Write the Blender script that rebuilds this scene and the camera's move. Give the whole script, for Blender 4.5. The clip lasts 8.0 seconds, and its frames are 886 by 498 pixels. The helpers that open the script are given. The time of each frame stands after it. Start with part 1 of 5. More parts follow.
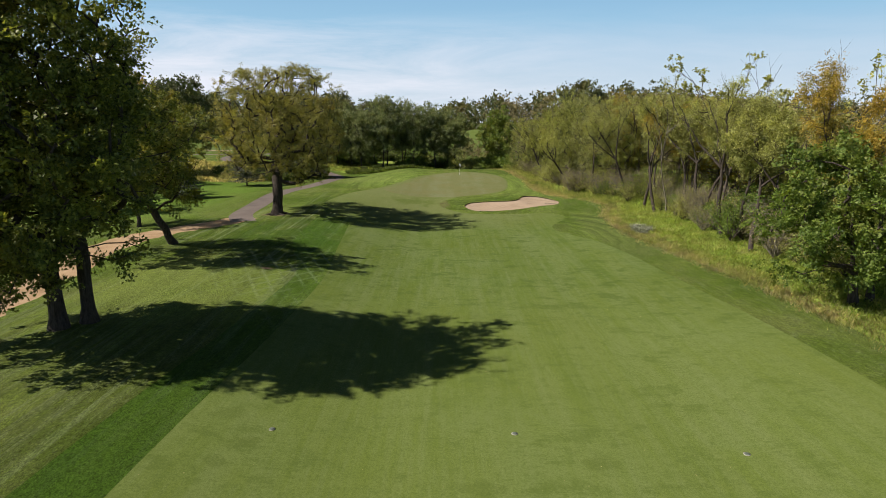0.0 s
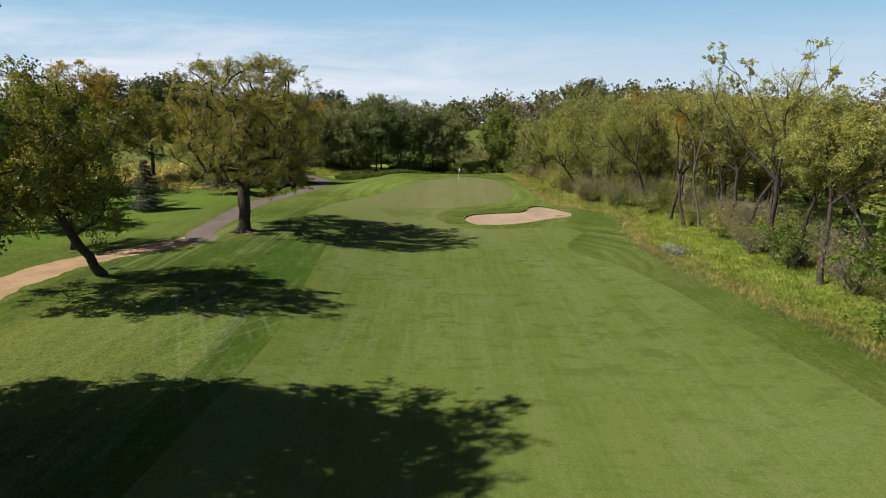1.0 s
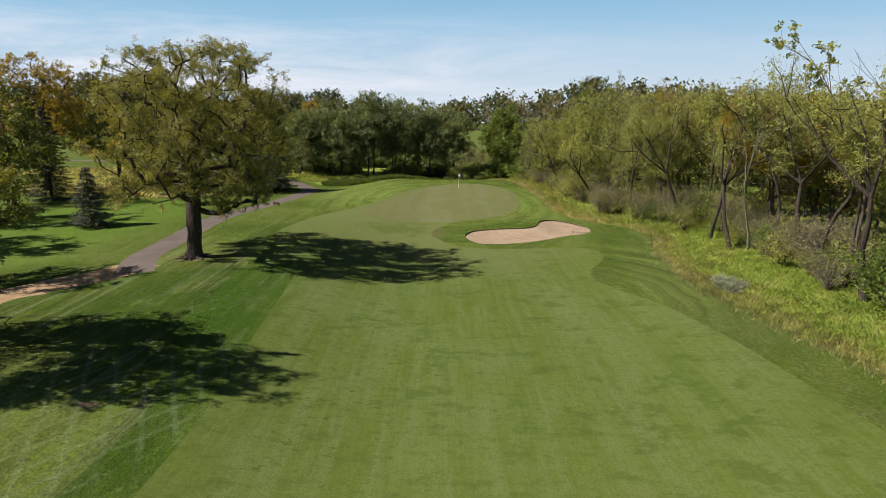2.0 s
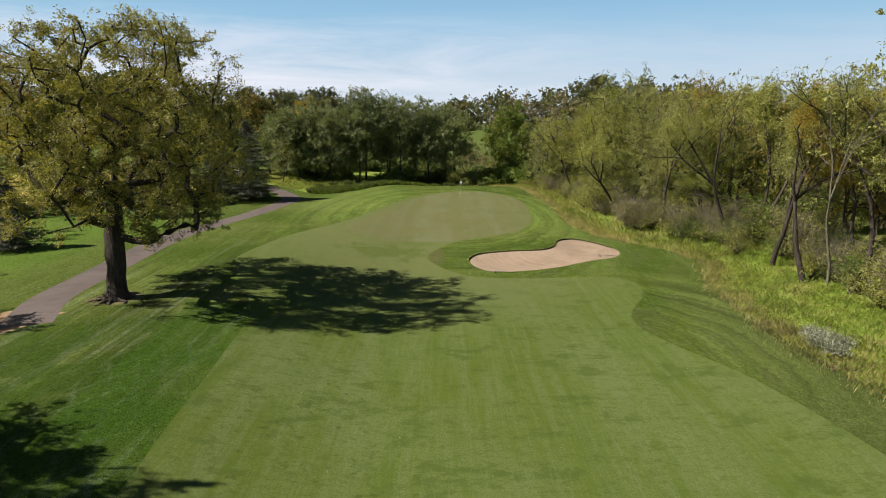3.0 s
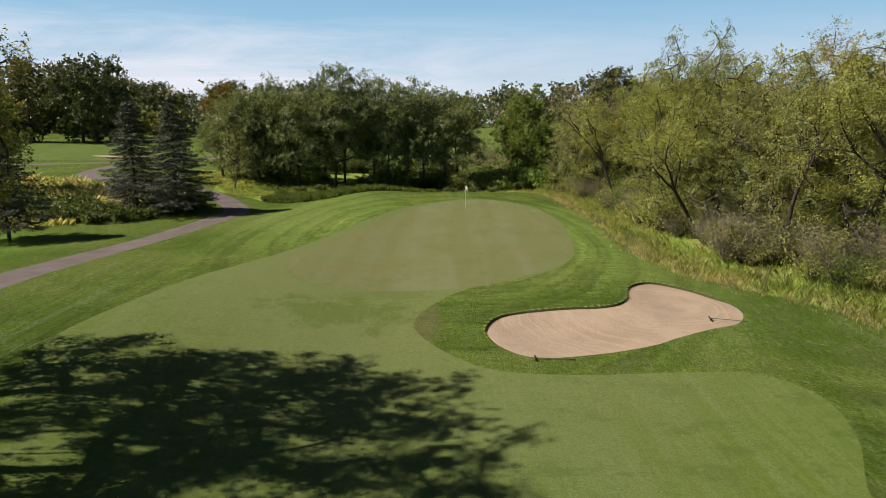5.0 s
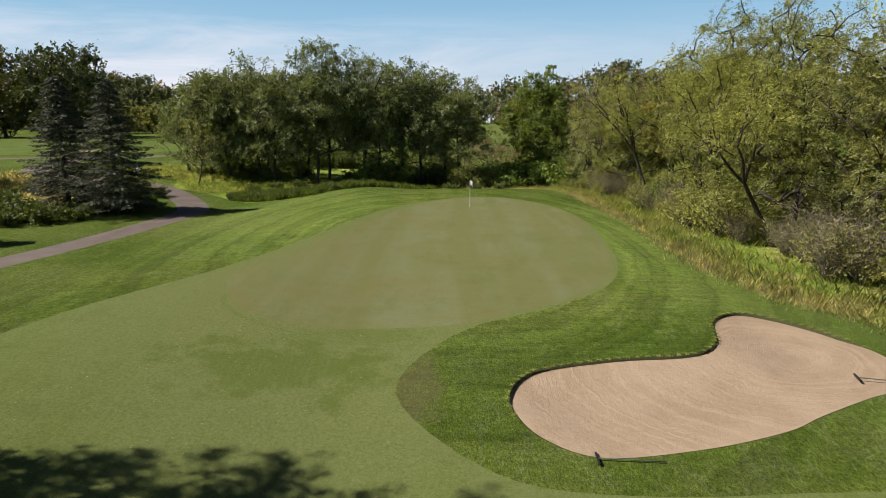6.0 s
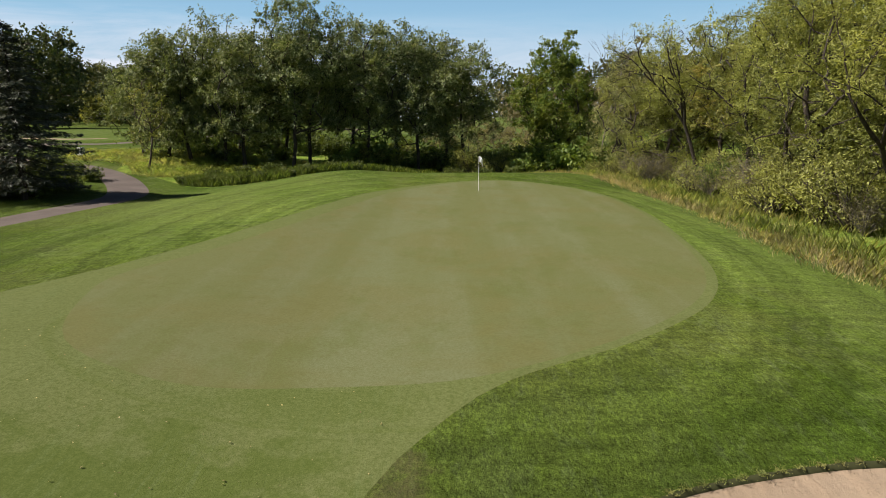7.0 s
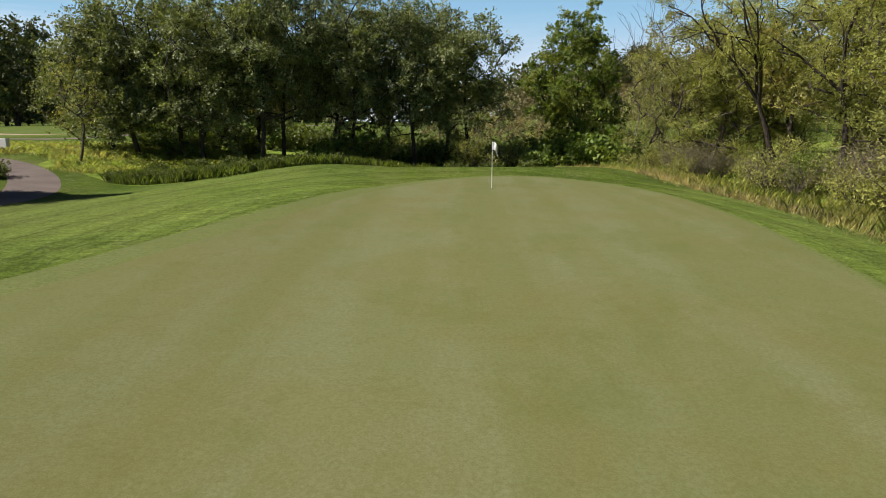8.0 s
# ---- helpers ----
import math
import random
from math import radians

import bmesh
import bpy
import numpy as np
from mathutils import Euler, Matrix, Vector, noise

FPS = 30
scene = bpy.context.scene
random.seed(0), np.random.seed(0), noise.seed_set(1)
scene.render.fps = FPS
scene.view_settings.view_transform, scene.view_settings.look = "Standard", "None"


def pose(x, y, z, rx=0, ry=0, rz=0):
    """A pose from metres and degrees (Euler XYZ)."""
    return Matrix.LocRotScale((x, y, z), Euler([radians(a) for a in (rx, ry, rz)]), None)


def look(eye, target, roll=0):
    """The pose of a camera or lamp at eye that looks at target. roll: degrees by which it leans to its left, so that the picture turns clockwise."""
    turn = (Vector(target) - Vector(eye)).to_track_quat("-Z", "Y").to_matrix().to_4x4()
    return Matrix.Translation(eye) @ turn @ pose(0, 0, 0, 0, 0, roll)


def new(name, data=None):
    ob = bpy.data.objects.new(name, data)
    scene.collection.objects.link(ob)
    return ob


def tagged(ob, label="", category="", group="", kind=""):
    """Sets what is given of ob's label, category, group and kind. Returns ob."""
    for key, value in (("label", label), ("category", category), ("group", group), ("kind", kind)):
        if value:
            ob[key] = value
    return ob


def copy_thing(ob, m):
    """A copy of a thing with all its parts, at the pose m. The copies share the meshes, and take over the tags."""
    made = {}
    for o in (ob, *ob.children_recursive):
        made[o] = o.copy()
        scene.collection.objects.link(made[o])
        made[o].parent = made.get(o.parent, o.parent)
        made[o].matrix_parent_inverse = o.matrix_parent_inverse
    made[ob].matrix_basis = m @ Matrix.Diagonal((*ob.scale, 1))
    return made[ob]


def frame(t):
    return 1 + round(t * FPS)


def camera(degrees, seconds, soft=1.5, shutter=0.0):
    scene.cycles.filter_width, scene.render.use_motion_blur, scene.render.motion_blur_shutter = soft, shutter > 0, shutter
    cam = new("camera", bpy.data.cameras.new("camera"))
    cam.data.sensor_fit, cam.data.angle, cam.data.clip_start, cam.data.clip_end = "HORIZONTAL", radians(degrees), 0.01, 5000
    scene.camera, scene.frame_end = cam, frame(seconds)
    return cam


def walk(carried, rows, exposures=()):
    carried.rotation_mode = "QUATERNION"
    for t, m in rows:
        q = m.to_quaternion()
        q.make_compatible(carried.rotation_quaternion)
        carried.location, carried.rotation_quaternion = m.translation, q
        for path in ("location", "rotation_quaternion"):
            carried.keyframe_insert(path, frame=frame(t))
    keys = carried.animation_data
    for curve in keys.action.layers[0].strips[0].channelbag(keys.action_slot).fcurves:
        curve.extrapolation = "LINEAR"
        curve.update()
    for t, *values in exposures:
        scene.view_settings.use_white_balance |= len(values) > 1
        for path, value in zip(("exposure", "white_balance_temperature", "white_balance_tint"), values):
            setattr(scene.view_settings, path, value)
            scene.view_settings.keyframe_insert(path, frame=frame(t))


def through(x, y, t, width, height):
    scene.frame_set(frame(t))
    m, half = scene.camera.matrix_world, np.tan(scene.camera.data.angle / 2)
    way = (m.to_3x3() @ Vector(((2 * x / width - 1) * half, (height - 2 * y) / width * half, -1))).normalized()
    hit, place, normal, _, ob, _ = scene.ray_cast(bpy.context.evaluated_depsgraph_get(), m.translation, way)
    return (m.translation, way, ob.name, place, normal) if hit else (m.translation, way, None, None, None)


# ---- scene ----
cam = camera(72, 8.0, soft=0.8)
# a drone: seconds, place, then small turns from its steady downward look
EYE, TILT = 11.3, -11.8
ROWS = [
    (0.0, 0.00, 0.00, 0.00, 0.00, 0.00, 0.00),
    (0.5, 0.19, 5.05, 0.06, 0.01, -0.01, -0.02),
    (1.0, 0.40, 10.24, 0.11, 0.02, 0.00, -0.01),
    (1.5, 0.60, 15.62, 0.12, 0.03, 0.02, -0.01),
    (3.0, 0.84, 32.20, 0.15, 0.07, -0.04, -0.02),
    (3.5, 0.90, 37.60, -0.07, 0.10, 0.00, -0.01),
    (4.0, 0.95, 43.15, -0.52, 0.12, 0.04, -0.01),
    (4.5, 0.98, 48.62, -1.02, 0.15, 0.05, 0.02),
    (6.0, 0.99, 64.47, -3.03, 0.16, 0.06, 0.04),
    (6.5, 0.97, 69.80, -4.31, 0.19, 0.06, 0.02),
    (7.0, 0.94, 74.97, -5.48, 0.23, 0.05, 0.05),
    (7.5, 0.94, 79.91, -6.32, 0.29, 0.09, 0.05),
    (8.0, 0.86, 84.73, -6.73, 0.23, 0.21, 0.13),
]
walk(cam, [(t, pose(x, y, EYE + z, TILT) @ pose(0, 0, 0, 90 + pitch, roll, yaw)) for t, x, y, z, yaw, pitch, roll in ROWS],
     [(0.0, 0.64, 6600, 16), (3.5, 0.62, 6600, 16), (6.5, 0.6, 6600, 16), (8.0, 0.7, 6600, 16)])

# daylight: sun to the left and a little behind the camera
SUN_EL, SHADE_SLOPE = 44.5, 0.24
to_sun = Vector((-1.0, -SHADE_SLOPE, math.tan(radians(SUN_EL)) * math.hypot(1, SHADE_SLOPE))).normalized()
world = bpy.data.worlds.new("world")
scene.world = world
world.use_nodes = True


def sky_nodes(tree):
    n, l = tree.nodes, tree.links
    n.clear()
    out = n.new("ShaderNodeOutputWorld")
    back = n.new("ShaderNodeBackground")
    sky = n.new("ShaderNodeTexSky")
    sky.sky_type, sky.sun_disc = "NISHITA", False
    sky.sun_elevation = radians(SUN_EL)
    sky.sun_rotation = math.atan2(to_sun.x, to_sun.y)
    sky.air_density, sky.dust_density, sky.ozone_density = 0.4, 0.2, 1.6
    back.inputs["Strength"].default_value = 0.05
    # thin streaks of high cloud, laid over the blue
    co = n.new("ShaderNodeTexCoord")
    sep = n.new("ShaderNodeSeparateXYZ")
    l.new(co.outputs["Generated"], sep.inputs[0])
    mp = n.new("ShaderNodeMapping")
    mp.inputs["Rotation"].default_value = (0, radians(-9), 0)
    mp.inputs["Scale"].default_value = (1.0, 1.0, 7.0)
    mp.inputs["Location"].default_value = (0.35, 0.0, 0.4)
    l.new(co.outputs["Generated"], mp.inputs[0])
    nz = n.new("ShaderNodeTexNoise")
    nz.inputs["Scale"].default_value, nz.inputs["Detail"].default_value = 2.2, 9.0
    nz.inputs["Roughness"].default_value, nz.inputs["Distortion"].default_value = 0.62, 0.5
    l.new(mp.outputs[0], nz.inputs["Vector"])
    ramp = n.new("ShaderNodeValToRGB")
    ramp.color_ramp.elements[0].position, ramp.color_ramp.elements[1].position = 0.44, 0.63
    l.new(nz.outputs["Fac"], ramp.inputs[0])
    # pale haze low over the horizon, thinning upwards
    pale = n.new("ShaderNodeValToRGB")
    e = pale.color_ramp.elements
    e[0].position, e[0].color = 0.0, (9.0, 10.4, 11.2, 1)
    e[1].position, e[1].color = 0.26, (2.5, 5.7, 9.2, 1)
    e.new(0.07).color = (7.4, 9.6, 11.0, 1)
    e.new(0.15).color = (4.3, 7.9, 10.5, 1)
    thin = n.new("ShaderNodeValToRGB")
    e = thin.color_ramp.elements
    e[0].position, e[0].color = 0.2, (0.9, 0.9, 0.9, 1)
    e[1].position, e[1].color = 0.4, (0, 0, 0, 1)
    band = n.new("ShaderNodeValToRGB")
    e = band.color_ramp.elements
    e[0].position, e[0].color = 0.0, (0.9, 0.9, 0.9, 1)
    e[1].position, e[1].color = 0.17, (0.0, 0.0, 0.0, 1)
    e.new(0.11).color = (0.75, 0.75, 0.75, 1)
    for r in (pale, thin, band):
        l.new(sep.outputs["Z"], r.inputs[0])
    mul = n.new("ShaderNodeMath")
    mul.operation = "MULTIPLY"
    l.new(ramp.outputs[0], mul.inputs[0])
    l.new(band.outputs[0], mul.inputs[1])
    west = n.new("ShaderNodeValToRGB")
    e = west.color_ramp.elements
    e[0].position, e[0].color = 0.0, (0.2, 0.2, 0.2, 1)
    e[1].position, e[1].color = 0.45, (1, 1, 1, 1)
    flip = n.new("ShaderNodeMath")
    flip.operation = "SUBTRACT"
    flip.inputs[0].default_value = 0.25
    l.new(sep.outputs["X"], flip.inputs[1])
    l.new(flip.outputs[0], west.inputs[0])
    soft_cloud = n.new("ShaderNodeMath")
    soft_cloud.operation = "MULTIPLY"
    l.new(mul.outputs[0], soft_cloud.inputs[0])
    l.new(west.outputs[0], soft_cloud.inputs[1])
    haze = n.new("ShaderNodeMix")
    haze.data_type = "RGBA"
    l.new(thin.outputs[0], haze.inputs["Factor"])
    l.new(sky.outputs[0], haze.inputs["A"])
    l.new(pale.outputs[0], haze.inputs["B"])
    mix = n.new("ShaderNodeMix")
    mix.data_type = "RGBA"
    mix.inputs["B"].default_value = (10.9, 11.6, 12.5, 1)
    l.new(soft_cloud.outputs[0], mix.inputs["Factor"])
    l.new(haze.outputs["Result"], mix.inputs["A"])
    l.new(mix.outputs["Result"], back.inputs["Color"])
    l.new(back.outputs[0], out.inputs["Surface"])


sky_nodes(world.node_tree)
sun = new("sun", bpy.data.lights.new("sun", "SUN"))
sun.data.energy, sun.data.angle, sun.data.color = 5.0, radians(0.55), (1.0, 0.95, 0.86)
sun.matrix_world = look(to_sun * 300, (0, 0, 0))

rng = np.random.default_rng(7)


# ---- materials ----
class Nodes:
    """Helpers for one node material."""

    def __init__(self, name, rough=0.9):
        self.mat = bpy.data.materials.new(name)
        self.mat.use_nodes = True
        self.n, self.l = self.mat.node_tree.nodes, self.mat.node_tree.links
        self.bsdf = self.n["Principled BSDF"]
        self.bsdf.inputs["Roughness"].default_value = rough
        self.bsdf.inputs["Specular IOR Level"].default_value = 0.25
        self.co = self.n.new("ShaderNodeTexCoord").outputs["Object"]

    def place(self, scale=(1, 1, 1), turn=0.0, shift=(0, 0, 0)):
        m = self.n.new("ShaderNodeMapping")
        m.inputs["Scale"].default_value = scale
        m.inputs["Rotation"].default_value = (0, 0, radians(turn))
        m.inputs["Location"].default_value = shift
        self.l.new(self.co, m.inputs[0])
        return m.outputs[0]

    def noise(self, scale, detail=4.0, rough=0.55, vec=None, warp=0.0):
        t = self.n.new("ShaderNodeTexNoise")
        t.inputs["Scale"].default_value, t.inputs["Detail"].default_value = scale, detail
        t.inputs["Roughness"].default_value, t.inputs["Distortion"].default_value = rough, warp
        self.l.new(self.co if vec is None else vec, t.inputs["Vector"])
        return t.outputs["Fac"]

    def wave(self, scale, vec, warp=0.0, detail=2.0, dscale=1.0):
        t = self.n.new("ShaderNodeTexWave")
        t.inputs["Scale"].default_value, t.inputs["Distortion"].default_value = scale, warp
        t.inputs["Detail"].default_value, t.inputs["Detail Scale"].default_value = detail, dscale
        self.l.new(vec, t.inputs["Vector"])
        return t.outputs["Fac"]

    def ramp(self, fac, *stops):
        r = self.n.new("ShaderNodeValToRGB")
        e = r.color_ramp.elements
        while len(e) < len(stops):
            e.new(0.5)
        for k, (p, c) in enumerate(stops):
            e[k].position = p
            e[k].color = (*c, 1) if len(c) == 3 else c
        self.l.new(fac, r.inputs[0])
        return r.outputs[0]

    def curve(self, fac, low, high):
        """Rises from 0 to 1 between low and high; falls where high is the lower."""
        if high < low:
            return self.ramp(fac, (high, (1, 1, 1)), (low, (0, 0, 0)))
        return self.ramp(fac, (low, (0, 0, 0)), (high, (1, 1, 1)))

    def mix(self, fac, a, b, kind="MIX"):
        m = self.n.new("ShaderNodeMix")
        m.data_type, m.blend_type = "RGBA", kind
        for key, v in (("Factor", fac), ("A", a), ("B", b)):
            if isinstance(v, (int, float)):
                m.inputs[key].default_value = v
            elif isinstance(v, tuple):
                m.inputs[key].default_value = (*v, 1)
            else:
                self.l.new(v, m.inputs[key])
        return m.outputs["Result"]

    def math(self, op, a, b):
        m = self.n.new("ShaderNodeMath")
        m.operation = op
        for k, v in enumerate((a, b)):
            if isinstance(v, (int, float)):
                m.inputs[k].default_value = v
            else:
                self.l.new(v, m.inputs[k])
        return m.outputs[0]

    def bump(self, height, strength=0.4, distance=0.03):
        b = self.n.new("ShaderNodeBump")
        b.inputs["Strength"].default_value, b.inputs["Distance"].default_value = strength, distance
        self.l.new(height, b.inputs["Height"])
        self.l.new(b.outputs[0], self.bsdf.inputs["Normal"])

    def colour(self, c):
        if isinstance(c, tuple):
            self.bsdf.inputs["Base Color"].default_value = (*c, 1)
        else:
            self.l.new(c, self.bsdf.inputs["Base Color"])
        return self.mat


def spot(m, x, y, rx, ry, rag=0.5, scale=0.8, turn=0.0):
    """A ragged patch of its own shape round one place."""
    v = m.n.new("ShaderNodeVectorMath")
    v.operation = "LENGTH"
    c, s = math.cos(radians(turn)), math.sin(radians(turn))
    m.l.new(m.place((1 / rx, 1 / ry, 0), turn, (-(x * c / rx - y * s / rx), -(x * s / ry + y * c / ry), 0)), v.inputs[0])
    d = m.math("ADD", v.outputs["Value"], m.math("MULTIPLY", m.math("SUBTRACT", m.noise(scale, 6, 0.65), 0.5), rag * 4))
    return m.ramp(d, (0.55, (1, 1, 1)), (1.0, (0, 0, 0)))


def grit(m, c, scale, deep, amount, low=0.3, high=0.7):
    """Fine grain: shade of gaps between blades, put into the colour as deep tones."""
    return m.mix(m.math("MULTIPLY", m.math("SUBTRACT", 1.0, m.curve(m.noise(scale, 6, 0.75), low, high)), amount), c, deep)


def vary(m, c, fac, low, dark, high, light, where=None):
    """Multiplies the colour from dark to light as the factor goes from low to high."""
    v = m.ramp(fac, (low, (dark, dark, dark)), (high, (light, light, light * 0.95)))
    return m.mix(1.0 if where is None else where, c, v, "MULTIPLY")


def swirl(m, x, y, scale, shift=0.0, squash=1.0):
    """Mower passes that bend round one place: noise along the distance from it."""
    v = m.n.new("ShaderNodeVectorMath")
    v.operation = "LENGTH"
    m.l.new(m.place((1, squash, 0), 0, (-x, -y * squash, 0)), v.inputs[0])
    wob = m.math("MULTIPLY", m.noise(0.3, 6, 0.68), 1.6)
    far = m.math("ADD", m.math("ADD", v.outputs["Value"], wob), shift)
    t = m.n.new("ShaderNodeTexNoise")
    t.noise_dimensions = "1D"
    t.inputs["Scale"].default_value, t.inputs["Detail"].default_value, t.inputs["Roughness"].default_value = scale, 4, 0.65
    m.l.new(far, t.inputs["W"])
    return t.outputs["Fac"]


def trench(m, c, amount):
    """The faint line of a healed drain that crosses the turf."""
    return m.mix(m.math("MULTIPLY", spot(m, -6, 42.4, 15, 0.07, 0.12, 1.5, 1.5), amount), c, (0.06, 0.075, 0.02))


def turf_fairway():
    m = Nodes("fairway_turf", 0.85)
    m.bsdf.inputs["Specular IOR Level"].default_value = 0.03
    long = m.noise(1.0, 6, 0.65, m.place((0.5, 0.045, 1), 3), 0.3)
    c = m.ramp(long, (0.38, (0.092, 0.132, 0.021)), (0.5, (0.113, 0.153, 0.03)), (0.62, (0.137, 0.17, 0.046)))
    blot = m.noise(0.08, 6, 0.62, None, 0.6)
    c = m.mix(m.math("MULTIPLY", m.curve(blot, 0.44, 0.58), 0.6), c, (0.108, 0.138, 0.022))
    pale = m.noise(0.2, 7, 0.7, m.place((1, 0.35, 1), 0, (31, 7, 0)), 0.6)
    c = m.mix(m.math("MULTIPLY", m.curve(pale, 0.47, 0.62), 0.6), c, (0.158, 0.195, 0.078))
    for turn, shift, fine in ((-14, 3, 1.5), (10, 17, 1.5), (3, 29, 3.6), (-4, 41, 2.4)):
        streak = m.noise(1.0, 5, 0.7, m.place((fine, 0.07, 1), turn, (shift, 8, 0)))
        c = m.mix(m.math("MULTIPLY", m.curve(streak, 0.5, 0.66), 0.36 if fine < 2 else 0.22), c, (0.185, 0.215, 0.1))
    across = m.noise(1.0, 5, 0.7, m.place((0.1, 1.1, 1), 4, (3, 1, 0)))
    c = m.mix(m.math("MULTIPLY", m.curve(across, 0.53, 0.62), 0.14), c, (0.07, 0.115, 0.018))
    worn = m.noise(0.6, 7, 0.72, m.place((0.8, 1.3, 1), 0, (5, 3, 1)))
    c = m.mix(m.math("MULTIPLY", m.curve(worn, 0.53, 0.62), 0.75), c, (0.066, 0.1, 0.022))
    lawn = m.noise(2.6, 7, 0.75, m.place((0.7, 1.2, 1)))
    c = m.mix(m.math("MULTIPLY", m.curve(lawn, 0.51, 0.62), 0.5), c, (0.068, 0.105, 0.018))
    near = spot(m, 0, 100, 24, 36, 0.06, 0.1)
    c = m.mix(m.math("MULTIPLY", near, 0.85), c, (0.182, 0.188, 0.082))
    wet = m.math("MAXIMUM", spot(m, -4.0, 82.6, 4.2, 1.9, 0.8, 0.8), m.math("MULTIPLY", spot(m, -1.5, 85.2, 2.6, 1.0, 0.7, 0.9), 0.6))
    c = m.mix(m.math("MULTIPLY", wet, 0.55), c, (0.075, 0.108, 0.014))
    ring = m.n.new("ShaderNodeVectorMath")
    ring.operation = "LENGTH"
    m.l.new(m.place((1 / 7.5, 1 / 4.2, 0), 0, (0.6 / 7.5, -88.6 / 4.2, 0)), ring.inputs[0])
    worn_ring = m.ramp(ring.outputs["Value"], (0.955, (0, 0, 0)), (0.985, (1, 1, 1)), (1.005, (1, 1, 1)), (1.04, (0, 0, 0)))
    c = m.mix(m.math("MULTIPLY", worn_ring, 0.35), c, (0.115, 0.14, 0.035))
    c = trench(m, c, 0.25)
    for x, y, long in ((2, 66, 4.5), (1.5, 61.3, 4), (8, 70, 6)):
        c = m.mix(m.math("MULTIPLY", spot(m, x, y, long, 0.07, 0.12, 1.5, 1.0), 0.35), c, (0.2, 0.22, 0.1))
    for x, y, wide in ((-8.2, 21.6, 0.75), (-6.9, 20.0, 0.6), (-7.6, 18.4, 0.4), (1.2, 17.8, 0.8), (5.6, 19.5, 0.7)):
        c = m.mix(m.math("MULTIPLY", spot(m, x, y, wide, wide * 0.9, 0.7, 1.6), 0.5), c, (0.05, 0.075, 0.014))
    divot = m.math("MULTIPLY", m.curve(m.noise(1.9, 4, 0.6, m.place((1, 1.3, 1), 0, (2, 6, 3))), 0.6, 0.66), spot(m, -5, 47, 5.5, 15, 0.4, 0.2))
    c = m.mix(m.math("MULTIPLY", divot, 0.65), c, (0.045, 0.066, 0.014))
    scratch = m.noise(1.0, 6, 0.75, m.place((5.0, 0.5, 1), 5, (1, 4, 0)), 0.5)
    c = m.mix(m.math("MULTIPLY", m.curve(scratch, 0.53, 0.64), 0.35), c, (0.17, 0.2, 0.09))
    c = m.mix(m.math("MULTIPLY", spot(m, 4, 18, 40, 26, 0.1, 0.08), 0.3), c, (0.2, 0.225, 0.06))
    c = m.mix(1.0, c, (0.93, 0.97, 0.92), "MULTIPLY")
    c = grit(m, c, 11, (0.06, 0.088, 0.016), 0.5, 0.38, 0.6)
    c = grit(m, c, 36, (0.05, 0.076, 0.013), 0.6, 0.36, 0.6)
    m.bump(m.noise(40, 6, 0.8), 0.6, 0.02)
    return m.colour(c)


